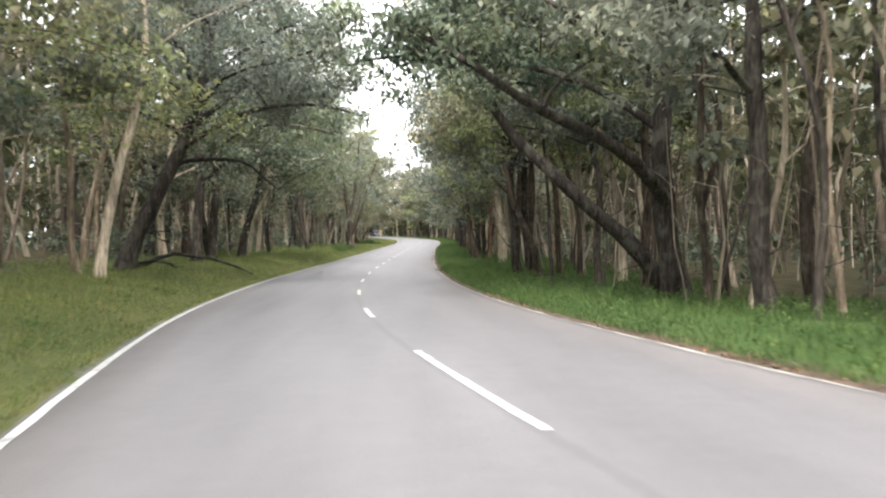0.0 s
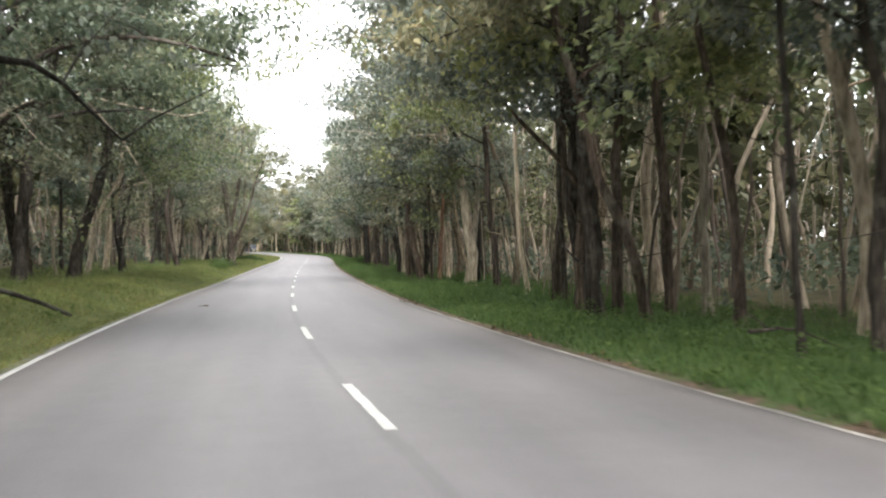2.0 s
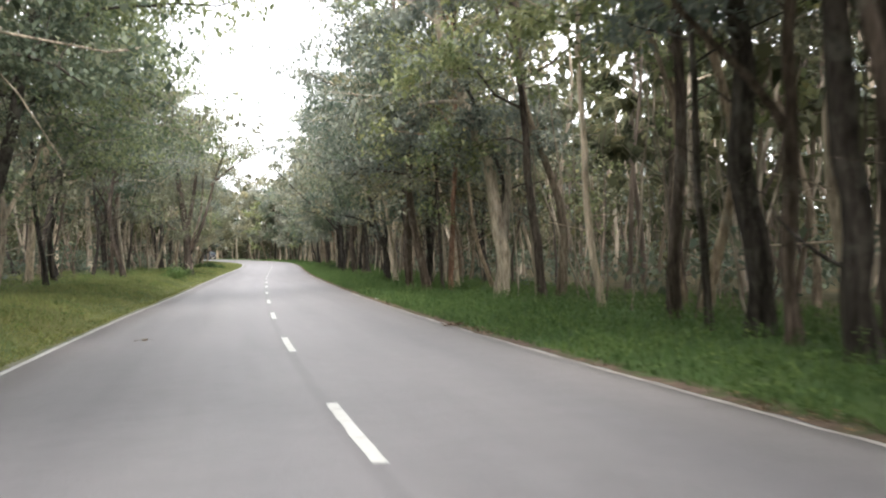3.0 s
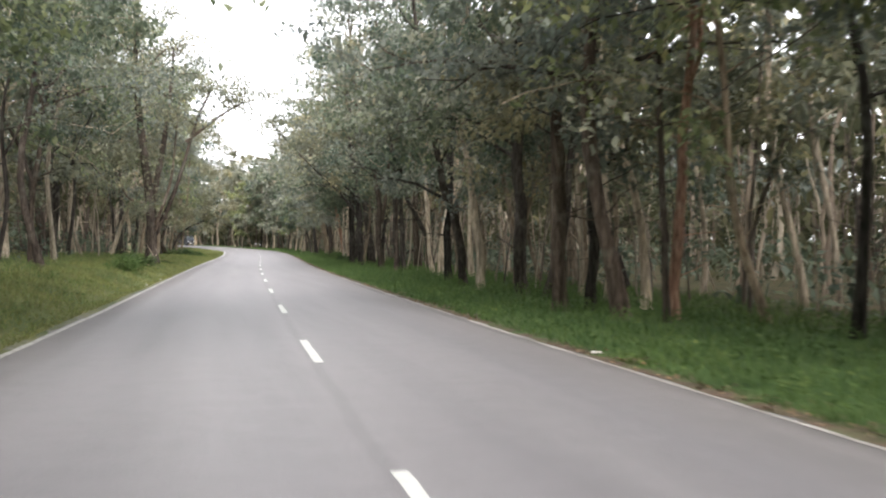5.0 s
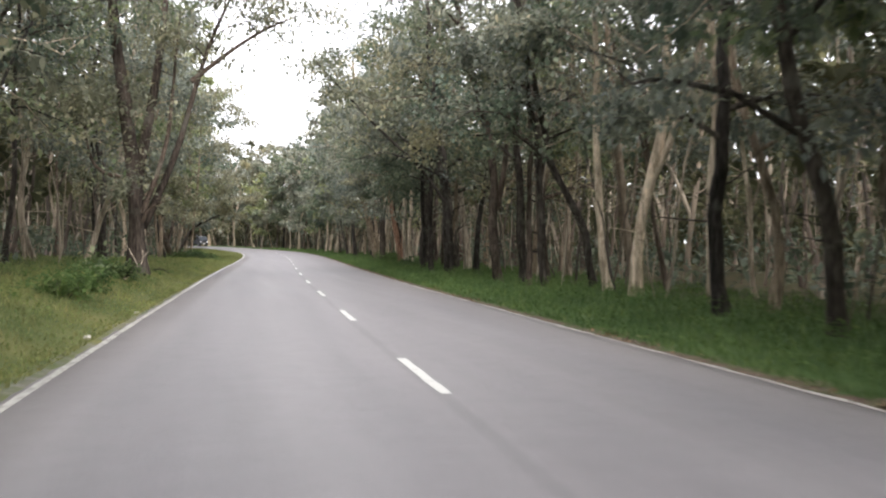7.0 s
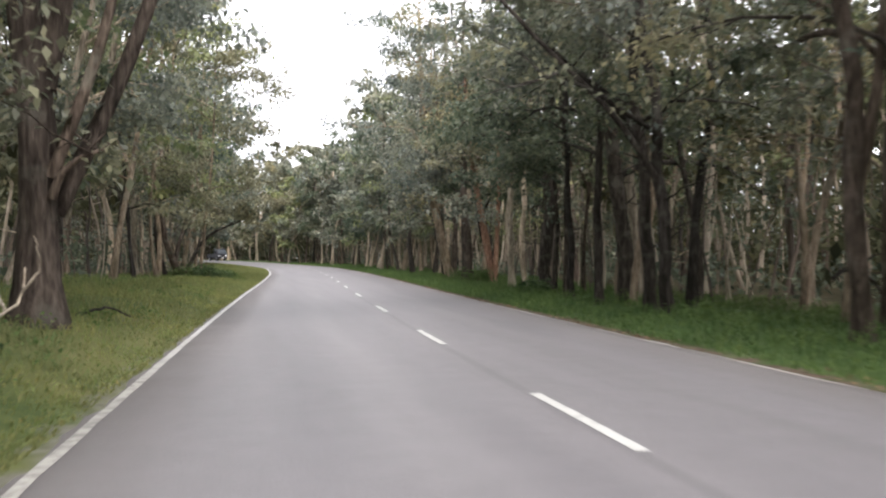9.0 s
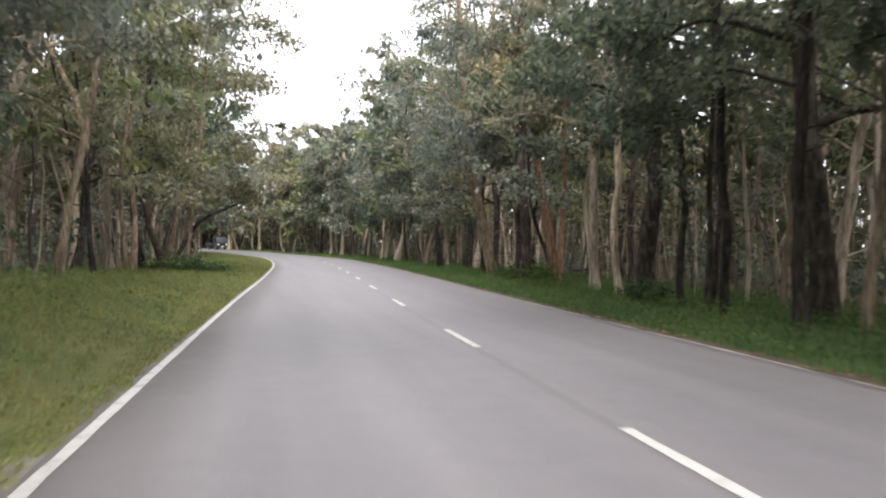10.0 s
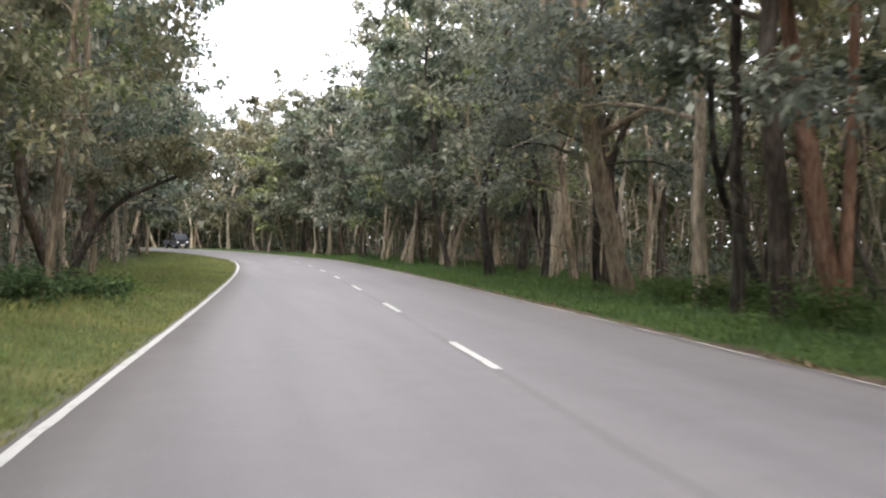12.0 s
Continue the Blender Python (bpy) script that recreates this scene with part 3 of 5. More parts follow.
def way_tree(x, y, radius, tone, way, limbs=()):
    """A tree whose trunk, and any bare limbs of its own, run through points (sideways, height) over its foot."""
    k = len(PLACED)
    r = np.random.RandomState(2000 + k)
    PLACED.append((x, y))
    right = x > np.interp(y, LINE_Y, LINE_X)
    height = float(np.clip(9.0 + 22 * radius + 3.0 * r.rand(), 9, 16))
    (x0, z0), (x1, z1) = ([(0.0, 0.0)] + list(way))[-2:]
    lean = float(np.clip((x1 - x0) / (z1 - z0), -0.3, 0.3))
    up = max(height - z1, 2.5)
    pts = [(0, 0, -0.3)] + [(dx, 0.12 * math.sin(2.1 * z + k), z) for dx, z in way]
    pts += [(x1 + lean * 0.35 * up, r.normal(0, 0.3), z1 + 0.45 * up), (x1 + lean * 0.45 * up + r.normal(0, 0.3), r.normal(0, 0.5), z1 + up)]
    axis = dense(pts, 30)
    bend = np.sin(axis[:, 2] * (1.5 + r.rand()) + 6 * r.rand()) + 0.5 * np.sin(axis[:, 2] * (3.4 + r.rand()) + 6 * r.rand())
    axis[1:, 0] += 0.22 * radius * (bend[1:] - bend[0])
    axis[1:, 1] += 0.3 * radius * (bend[::-1][1:] - bend[-1])
    leaf = (("grey", "fresh", "grey", "olive", "fresh") if right and 20 < y < 62 else ("deep", "grey", "olive", "grey", "fresh") if not right and y > 80 else ("deep", "grey", "deep", "grey", "olive"))[r.randint(5)]
    low = (4.6 if y < 56 else 3.2) if right else 3.6
    if tone in ("pale", "red") and right:
        low += 1.2
    full = crown_share(x, y)
    if full < 1:
        low += 1.0
    extra = []
    for limb in limbs:
        end, prev = limb[-1], limb[-2]
        run = [(dx, 0.1 * math.sin(3 * z), z) for dx, z in limb]
        run.append((end[0] + 1.6 * (end[0] - prev[0]), 0.3, end[1] + 1.6 * abs(end[1] - prev[1]) + 0.4))
        extra.append((run, radius * (0.7 if tone in ("pale", "red", "brown") else 0.55)))
    reach = min(2.6 + 7.0 * radius + 0.8 * r.rand(), 4.6) * (0.8 if y > 118 and right else 1.0)
    wood, crown = tree_shape(3000 + k, axis, radius * 1.05, low / height, reach, int((3600 + 1200 * r.rand() + 6500 * radius) * 1.2 * full), 0.2, 10, (), 9,
                             road_way(x, y) * (0.45 if right else 0.75), extra, 0.45, False, 0.62, (0.25 if 42 < y < 62 else 0.42 if 62 <= y < 98 else 0.5) if right and y < 145 else 0.2)
    how = "forked" if limbs else ("leaning" if abs(x1) > 0.16 * z1 else "upright")
    size = "slender" if radius < 0.13 else ("thick" if radius > 0.2 else "medium")
    add_tree(x, y, wood, crown, tone, leaf, "%s %s forest tree with %s in roadside grass" % (size, how, TONE_WORDS[tone]))


# the dark pair that reaches over the road at the start
own_tree(5.6, 18.6, [(0, 0, -0.3), (-0.3, 0.05, 1.85), (-0.45, 0.05, 3.4), (-0.5, 0.05, 4.9), (-0.2, 0.05, 6.9), (0.15, 0.05, 8.7), (-0.1, 0.4, 11.0), (-0.6, 0.4, 14.0)], 0.36, "dark", "deep",
         "thick dark tree with heavy limb arching over the road", 301, 0.46, 4.2, 10000, 11,
         [([(-0.4, -0.2, 2.9), (-0.85, -0.8, 3.55), (-1.8, -1.6, 4.2), (-2.9, -2.4, 4.65), (-4.05, -3.2, 4.92), (-4.95, -4.0, 5.2), (-5.8, -4.8, 5.8), (-6.5, -5.4, 6.2), (-7.8, -5.6, 6.8)], 0.22),
          ([(-0.4, 0.1, 4.9), (-2.0, 0.2, 6.2), (-4.4, 0.5, 7.0), (-6.8, 0.8, 7.4), (-9.2, 1.2, 7.2)], 0.14),
          ([(-0.3, 0.1, 6.4), (-2.4, -0.6, 8.0), (-5.0, -1.2, 8.8), (-7.8, -1.4, 9.0)], 0.13)], leafy=0.55)
own_tree(5.7, 20.0, [(0.15, 0, -0.4), (-0.67, -0.0, 1.34), (-1.59, -0.05, 1.98), (-2.51, -0.1, 2.7), (-3.43, -0.15000000000000002, 3.57), (-4.19, -0.2, 4.44), (-4.96, -0.25, 4.92), (-5.41, -0.30000000000000004, 5.47), (-5.48, -0.35000000000000003, 6.09), (-6.0, -0.4, 7.6), (-6.6, -0.2, 9.4)], 0.27, "dark", "deep",
         "dark crooked tree leaning far over towards the road", 302, 0.7, 3.4, 7000, 9)
# the left bank near the start
own_tree(-11.2, 19.3, [(0, 0, -0.3), (0.3, 0, 2.0), (0.75, 0.1, 3.6), (1.2, 0, 5.0), (1.6, 0.2, 6.4), (1.3, 0.3, 9), (1.8, 0, 11.5)], 0.165, "pale", "grey",
         "pale crooked tree with a bent side limb", 303, 0.55, 3.4, 8000, 9,
         [([(1.2, 0, 5.0), (-0.4, -0.2, 5.1), (-2.4, -0.6, 4.9), (-4.4, -1.0, 4.0)], 0.075), ([(0.6, 0, 3.2), (0.2, 0.2, 4.4), (0.1, 0.3, 5.6), (0.0, 0.3, 6.4)], 0.06)])
own_tree(-12.5, 26.8, [(0, 0, -0.3), (0.5, 0, 1.3), (1.6, 0.1, 3.2), (2.6, 0.2, 5.2), (3.2, 0.2, 8), (3.9, 0.4, 11.5)], 0.33, "dark", "grey",
         "thick dark tree leaning out from the bank", 304, 0.36, 4.6, 15000, 13,
         [([(2.2, 0.1, 4.4), (4.6, -0.6, 5.7), (7.0, -1.2, 5.9), (8.6, -1.6, 5.4)], 0.12), ([(2.6, 0.2, 5.2), (4.0, 1.1, 6.5), (5.2, 1.8, 7.6), (7.4, 2.8, 8.6)], 0.12)], leafy=0.35)
own_tree(-11.9, 37.5, [(0, 0, -0.3), (0.15, 0, 2.0), (0.3, 0.1, 4.2), (0.2, 0.2, 6.6), (0.6, 0.2, 10), (0.4, 0.3, 13.5)], 0.25, "dark", "deep",
         "dark tree on the bank with long limbs over the road", 308, 0.4, 3.8, 9000, 11,
         [([(0.3, 0.1, 4.6), (1.6, 0.1, 6.0), (3.2, 0.2, 6.6), (5.0, 0.3, 6.5), (6.6, 0.5, 6.0)], 0.12), ([(0.2, 0.2, 5.8), (1.8, 0.6, 7.6), (3.8, 1.0, 8.6), (6.2, 1.4, 9.2)], 0.11),
          ([(0.3, 0.1, 3.6), (1.2, -0.3, 4.6), (2.6, -0.6, 5.0), (4.4, -0.8, 5.0)], 0.08)], leafy=0.4)
# the great tree on the left bank
own_tree(-7.5, 101.6, [(0, 0, -0.4), (0, 0, 1.4), (0.02, 0, 2.6), (-0.03, 0, 3.75), (-0.18, 0, 4.7), (-0.35, 0, 5.5), (-0.6, 0.1, 7.6), (-0.9, 0.2, 10.5), (-0.7, 0.2, 14.5)], 0.31, "brown", "olive",
         "great brown tree with flared foot and many rising limbs", 305, 0.72, 4.6, 10000, 12,
         [([(0.06, 0, 3.4), (0.25, 0, 4.55), (0.5, 0.1, 5.5), (0.65, 0.1, 6.6), (1.0, 0.2, 9.0), (1.2, 0.2, 12.0)], 0.2),
          ([(0.2, -0.15, 2.1), (0.45, -0.2, 2.8), (0.8, -0.3, 3.6), (1.05, -0.3, 4.35), (1.2, -0.3, 5.3), (1.22, -0.2, 6.2), (1.5, 0, 9.0)], 0.1),
          ([(0.2, 0.2, 1.6), (0.68, 0.4, 2.75), (1.05, 0.5, 3.45), (1.3, 0.5, 4.0), (1.65, 0.5, 5.2), (1.85, 0.6, 6.2), (2.6, 0.7, 8.6), (3.4, 0.9, 10.2)], 0.15),
          ([(0.22, -0.2, 1.8), (0.34, -0.3, 2.15), (0.65, -0.4, 2.4), (0.95, -0.4, 2.48)], 0.075),
          ([(-0.15, 0, 3.3), (-0.62, -0.1, 3.4), (-1.15, -0.2, 3.38), (-1.4, -0.2, 3.6), (-1.6, 0, 4.4), (-1.8, 0, 6.0)], 0.075),
          ([(1.85, 0.6, 6.8), (3.2, 1.0, 8.0), (4.6, 1.2, 9.0), (5.6, 1.3, 9.4)], 0.1)], flare=0.8, leafy=0.66)
# the reddish tree on the right before the bend
own_tree(7.96, 136.0, [(0, 0, -0.3), (-0.2, 0.05, 1.39), (-0.4, 0.05, 2.21), (-0.6, 0.05, 3.24), (-0.75, 0.05, 4.26), (-0.99, 0.05, 5.49), (-1.09, 0.05, 6.0), (-1.4, 0.3, 9.0), (-1.5, 0.3, 12.5)], 0.2, "red", "olive",
         "reddish brown three-stemmed tree leaning gently towards the road", 307, 0.55, 3.4, 6000, 9,
         [([(-0.05, 0.1, 0.3), (-0.15, 0.25, 0.9), (-0.44, 0.25, 2.06), (-0.58, 0.25, 3.07), (-0.73, 0.25, 4.52), (-0.8, 0.25, 5.96), (-0.9, 0.4, 8.5)], 0.13), ([(0.05, -0.1, 0.4), (0.02, -0.2, 1.05), (0.13, -0.2, 2.64), (0.26, -0.2, 4.23), (0.19, -0.2, 5.68), (0.11, -0.2, 6.98), (0.5, -0.3, 9.5)], 0.14)], leafy=0.6)
# the arching dark tree before the bend
own_tree(-8.4, 158.7, [(0, 0, -0.3), (0.42, 0.1, 0.7), (0.95, 0.2, 1.9), (1.65, 0.2, 2.75), (2.66, 0.3, 3.3), (3.9, 0.5, 3.7), (5.2, 0.8, 4.6)], 0.15, "dark", "olive",
         "dark slender tree arching low towards the road", 306, 0.55, 2.6, 5000, 8)

way_tree(5.2, 10.4, 0.23, "dark", [(-0.12, 2.69), (-0.14, 4.74), (-0.2, 5.96)])
way_tree(6.2, 24.5, 0.17, "brown", [(0.03, 1.9), (-0.03, 3.4), (0.05, 5.2)])
way_tree(7.6, 25.0, 0.16, "dark", [(-0.22, 0.9), (-0.4, 2.2), (-0.5, 3.6), (-0.55, 4.8)])
way_tree(2.6, 32.0, 0.19, "dark", [(-0.08, 1.44), (-0.19, 2.72), (-0.3, 4.0), (-0.28, 5.28)])
way_tree(3.2, 32.4, 0.13, "brown", [(-0.01, 2.06), (0.01, 3.32)])
way_tree(3.4, 31.0, 0.12, "brown", [(-0.31, 1.55), (-0.68, 2.03), (-1.0, 2.75)])
way_tree(4.4, 32.3, 0.13, "brown", [(-0.03, 1.99), (-0.14, 3.26)])
way_tree(5.4, 32.6, 0.12, "pale", [(-0.03, 2.09), (-0.08, 4.69), (0.09, 5.99)])
way_tree(2.7, 23.6, 0.06, "dark", [(-0.01, 1.72), (-0.04, 2.27)])
way_tree(4.4, 24.4, 0.13, "dark", [(0.07, 1.75), (0.18, 3.43), (-0.06, 4.62)])
way_tree(4.3, 54.4, 0.24, "pale", [(-0.04, 1.82), (-0.14, 3.35), (-0.4, 4.12), (-0.56, 4.89), (-0.9, 5.85), (-1.42, 7.01)], [[(0.05, 1.81), (0.27, 2.95), (0.34, 3.9)]])
way_tree(4.9, 51.8, 0.14, "brown", [(-0.12, 1.61), (-0.33, 3.21), (-0.38, 4.45)])
way_tree(4.8, 46.4, 0.10, "pale", [(-0.21, 1.09), (-0.32, 2.13), (-0.36, 3.16), (-0.4, 4.35)])
way_tree(3.8, 38.4, 0.08, "dark", [(-0.14, 1.94), (-0.19, 3.49)])
way_tree(3.6, 36.3, 0.22, "dark", [(-0.13, 1.34), (-0.24, 2.26), (-0.28, 3.64), (-0.28, 5.01), (-0.3, 5.93)])
way_tree(7.4, 43.0, 0.07, "pale", [(0.03, 1.99), (-0.01, 2.92), (0.2, 3.45)])
way_tree(2.8, 34.0, 0.11, "brown", [(0.05, 1.64), (0.05, 2.81), (0.13, 3.99)], [[(0.05, 2.97), (-0.13, 3.29), (-0.65, 3.78), (-1.39, 4.51)]])
way_tree(4.3, 76.2, 0.14, "pale", [(-0.04, 1.59), (-0.19, 2.71), (-0.35, 3.51), (-0.45, 4.62), (-0.73, 5.26), (-1.04, 6.54), (-0.81, 7.65)])
way_tree(4.2, 71.3, 0.19, "dark", [(-0.02, 1.86), (-0.06, 3.86), (-0.06, 5.85)])
way_tree(4.6, 70.6, 0.12, "dark", [(0.39, 1.32), (0.64, 2.23), (0.77, 3.14)])
way_tree(3.1, 65.0, 0.17, "brown", [(-0.05, 1.79), (-0.1, 3.74), (-0.08, 5.21)])
way_tree(6.1, 71.5, 0.08, "pale", [(-0.06, 2.53), (-0.19, 4.58), (-0.59, 6.49)])
way_tree(4.1, 65.7, 0.13, "dark", [(-0.0, 2.79), (0.1, 4.33)])
way_tree(4.1, 61.4, 0.11, "red", [(0.01, 1.25), (0.03, 2.2), (0.19, 2.84), (0.23, 3.63)])
way_tree(3.6, 60.7, 0.07, "brown", [(-0.03, 1.64), (-0.07, 3.52)])
way_tree(6.6, 93.6, 0.13, "pale", [(-0.25, 2.71), (-0.37, 4.76)])
way_tree(4.4, 78.7, 0.15, "dark", [(-0.23, 1.63), (-0.45, 2.77), (-0.84, 3.68), (-1.06, 4.71)])
way_tree(5.0, 83.6, 0.16, "dark", [(0.07, 1.94), (0.09, 4.06), (0.23, 6.18)])
way_tree(9.0, 97.2, 0.16, "tan", [(-0.28, 2.21), (-0.5, 4.19), (-0.71, 6.17)])
way_tree(6.0, 100.2, 0.16, "dark", [(-0.12, 3.83)])
way_tree(7.2, 96.3, 0.13, "dark", [(-0.31, 2.03), (-0.93, 3.09), (-1.34, 3.73)])
way_tree(5.3, 108.6, 0.16, "dark", [(-0.08, 1.67), (-0.21, 3.14), (-0.18, 4.45), (-0.4, 5.59)], [[(-0.24, 3.06), (-0.6, 3.64), (-0.98, 4.3), (-1.6, 5.05), (-2.47, 5.64), (-3.41, 6.47), (-3.87, 7.13), (-4.65, 7.8)]])
way_tree(5.2, 100.9, 0.17, "brown", [(-0.15, 1.35), (-0.18, 2.68), (-0.1, 3.89), (-0.19, 5.11), (-0.58, 6.33)], [[(0.0, 2.68), (0.26, 3.88), (0.41, 5.7)]])
way_tree(5.9, 97.4, 0.13, "dark", [(-0.17, 1.71), (-0.18, 3.26), (-0.25, 4.8), (-0.43, 5.84)])
way_tree(5.5, 98.0, 0.10, "brown", [(0.05, 1.71)])
way_tree(5.4, 110.2, 0.17, "dark", [(-0.01, 2.08), (-0.07, 3.64), (-0.24, 4.64), (-0.35, 5.65)], [[(-0.15, 4.31), (-0.35, 4.75), (-0.68, 5.09), (-1.45, 5.64)]])
way_tree(6.0, 112.8, 0.11, "tan", [(0.23, 1.89), (0.42, 2.52), (0.48, 3.41)])
way_tree(5.4, 113.8, 0.13, "dark", [(-0.01, 2.81), (0.02, 4.12)])
way_tree(6.9, 126.6, 0.12, "pale", [(-0.15, 2.07), (-0.02, 3.89), (0.07, 5.51)])
way_tree(6.9, 128.6, 0.15, "pale", [(-0.17, 1.7), (-0.11, 3.22), (-0.04, 4.73), (0.17, 5.79)])
way_tree(7.6, 125.8, 0.27, "dark", [(0.08, 1.77), (0.2, 3.83), (0.24, 6.57)])
way_tree(6.5, 121.1, 0.10, "dark", [(-0.01, 1.71), (0.09, 2.48), (0.03, 3.37)])
way_tree(6.0, 118.7, 0.08, "dark", [(0.03, 1.62)])
way_tree(5.8, 117.4, 0.11, "dark", [(0.0, 1.69), (-0.03, 3.03)])
way_tree(7.7, 145.3, 0.27, "tan", [(-0.2, 1.31), (-0.49, 2.48), (-0.77, 3.26), (-0.97, 4.43)])
way_tree(7.3, 130.1, 0.10, "pale", [(-0.08, 1.42), (-0.31, 2.76), (-0.15, 4.1), (0.06, 5.56)])
way_tree(6.7, 135.7, 0.20, "brown", [(-0.09, 1.21), (-0.24, 2.4), (-0.29, 3.69)])
way_tree(6.7, 137.4, 0.13, "dark", [(0.01, 2.23), (0.01, 4.4), (-0.04, 5.81)])
way_tree(9.1, 153.2, 0.14, "tan", [(-0.19, 2.02), (-0.48, 3.99), (-0.58, 5.17)])
way_tree(7.7, 147.2, 0.12, "dark", [(-0.08, 1.86), (-0.08, 3.48)])
way_tree(-13.0, 47.7, 0.24, "dark", [(0.22, 2.29), (0.46, 5.79), (0.95, 6.28)])
way_tree(-13.1, 67.5, 0.17, "pale", [(0.17, 1.57), (0.45, 3.25), (0.85, 4.69), (1.15, 6.85)])
way_tree(-10.9, 115.5, 0.14, "pale", [(0.74, 1.84), (1.4, 3.64), (1.59, 4.36)])
way_tree(-6.8, 143.5, 0.09, "tan", [(0.12, 1.22), (0.25, 2.23)])
way_tree(9.4, 90.0, 0.07, "pale", [(-0.12, 1.3), (-0.22, 2.2), (-0.3, 2.9)], [[(-0.2, 2.1), (0.0, 2.6), (0.16, 3.1)]])

tree(-12.3, 21.2, 0.12, -0.07, "tan")
tree(-16.3, 47.1, 0.18, 0.06, "dark")
tree(-21.5, 47.7, 0.27, -0.03, "dark")
tree(-12.2, 53.4, 0.23, 0.58, "dark")
tree(-14.1, 54.1, 0.25, -0.02, "dark")
tree(-17.5, 55.7, 0.25, 0.06, "dark")
tree(-10.4, 82.4, 0.15, 0.16, "brown")
tree(-15.2, 88.7, 0.18, 0.28, "pale")
tree(-13.6, 93.0, 0.2, 0.18, "pale")
tree(-13.1, 98.5, 0.19, -0.02, "dark")
tree(-13.4, 104.6, 0.27, -0.01, "dark")
tree(-14.0, 109.5, 0.24, 0.04, "brown")
tree(-10.4, 119.0, 0.20, 0.12, "dark")
tree(-11.4, 124.7, 0.19, 0.39, "pale")
tree(-13.0, 139.3, 0.18, 0.17, "tan")
tree(-11.0, 140.7, 0.17, 0.16, "dark")
tree(-8.7, 146.2, 0.17, 0.04, "dark")
tree(-8.5, 157.5, 0.22, -0.08, "brown")
tree(-7.7, 159.6, 0.12, 0.08, "tan")
tree(4.7, 29.5, 0.11, -0.16, "brown")
tree(4.3, 41.0, 0.14, -0.05, "brown")
tree(5.5, 42.1, 0.14, -0.05, "tan")
tree(5.8, 60.7, 0.09, -0.30, "tan")
tree(3.3, 61.9, 0.17, -0.04, "brown")
tree(5.2, 65.0, 0.11, -0.05, "pale")
tree(7.0, 115.6, 0.27, -0.09, "dark")
tree(12.7, 137.1, 0.20, -0.04, "brown")
tree(7.8, 141.0, 0.16, -0.08, "pale")
tree(8.6, 148.8, 0.18, -0.09, "brown")

tree(5.0, 7.5, 0.09, -0.04, "dark")
tree(5.8, 8.1, 0.07, 0.0, "tan")


def fill_roadside(lo, hi, side, near, far, step, seed, thick):
    """More trees of the first rows where the road runs on."""
    r = np.random.RandomState(seed)
    y = lo
    while y < hi:
        k = int(np.argmin(abs(LINE[:, 1] - y)))
        q = LINE[k] + SIDE[k] * side * r.uniform(near, far)
        y += step * (0.6 + 0.8 * r.rand())
        if min(np.hypot(q[0] - a, q[1] - b) for a, b in PLACED) < 1.6 or abs(road_frame(q[0], q[1])[0][0]) < near - 0.3:
            continue
        tree(round(float(q[0]), 1), round(float(q[1]), 1), 0.09 + 0.13 * r.rand() ** 1.5, r.normal(0, 0.15), ("dark", "brown", "pale", "tan", "pale", "tan", "pale")[r.randint(7)] if y > 24 else "brown", thick=thick)


fill_roadside(154, 256, 1, 6.2, 8.5, 2.6, 11, 0.42)
fill_roadside(156, 256, 1, 9.0, 12.5, 3.6, 12, 0.36)
fill_roadside(166, 206, -1, 11.0, 14.0, 3.4, 13, 0.5)
fill_roadside(206, 250, -1, 8.5, 11.0, 3.4, 18, 0.5)
fill_roadside(-12, 18, -1, 8.5, 12.0, 4.0, 14, 0.9)
fill_roadside(34, 80, -1, 8.5, 12.0, 5.0, 15, 0.7)
fill_roadside(103, 112, -1, 10.5, 12.0, 4.0, 19, 0.7)
fill_roadside(124, 152, -1, 10.5, 13.0, 5.0, 16, 0.7)
fill_roadside(-14, 12, 1, 7.4, 10.0, 3.0, 17, 0.7)
fill_roadside(14, 36, 1, 8.8, 11.5, 3.6, 24, 0.8)
fill_roadside(38, 60, 1, 8.6, 11.5, 3.4, 23, 0.8)
fill_roadside(62, 92, 1, 8.4, 11.5, 3.2, 22, 0.9)
fill_roadside(92, 126, 1, 8.4, 11.5, 3.0, 21, 0.9)


# the woods behind the roadside trees, from a handful of forms
WOODS_BARK, wn_, wl_, wb_ = material("woods_bark")
geo_ = wn_.new("ShaderNodeNewGeometry")
tone_ = ramp(wn_, wl_, geo_.outputs["Random Per Island"], (0.0, (0.06, 0.05, 0.042)), (0.3, (0.13, 0.10, 0.078)), (0.55, (0.22, 0.175, 0.13)), (0.8, (0.34, 0.285, 0.22)), (1.0, (0.44, 0.38, 0.30)))
rough_ = noise_node(wn_, wl_, 6, 5, (1, 1, 0.25))
wl_.new(blend(wn_, wl_, 1.0, tone_, ramp(wn_, wl_, rough_, (0.3, (0.6, 0.6, 0.6)), (0.7, (1.25, 1.25, 1.25))), "MULTIPLY"), wb_.inputs["Base Color"])
wb_.inputs["Roughness"].default_value = 0.9


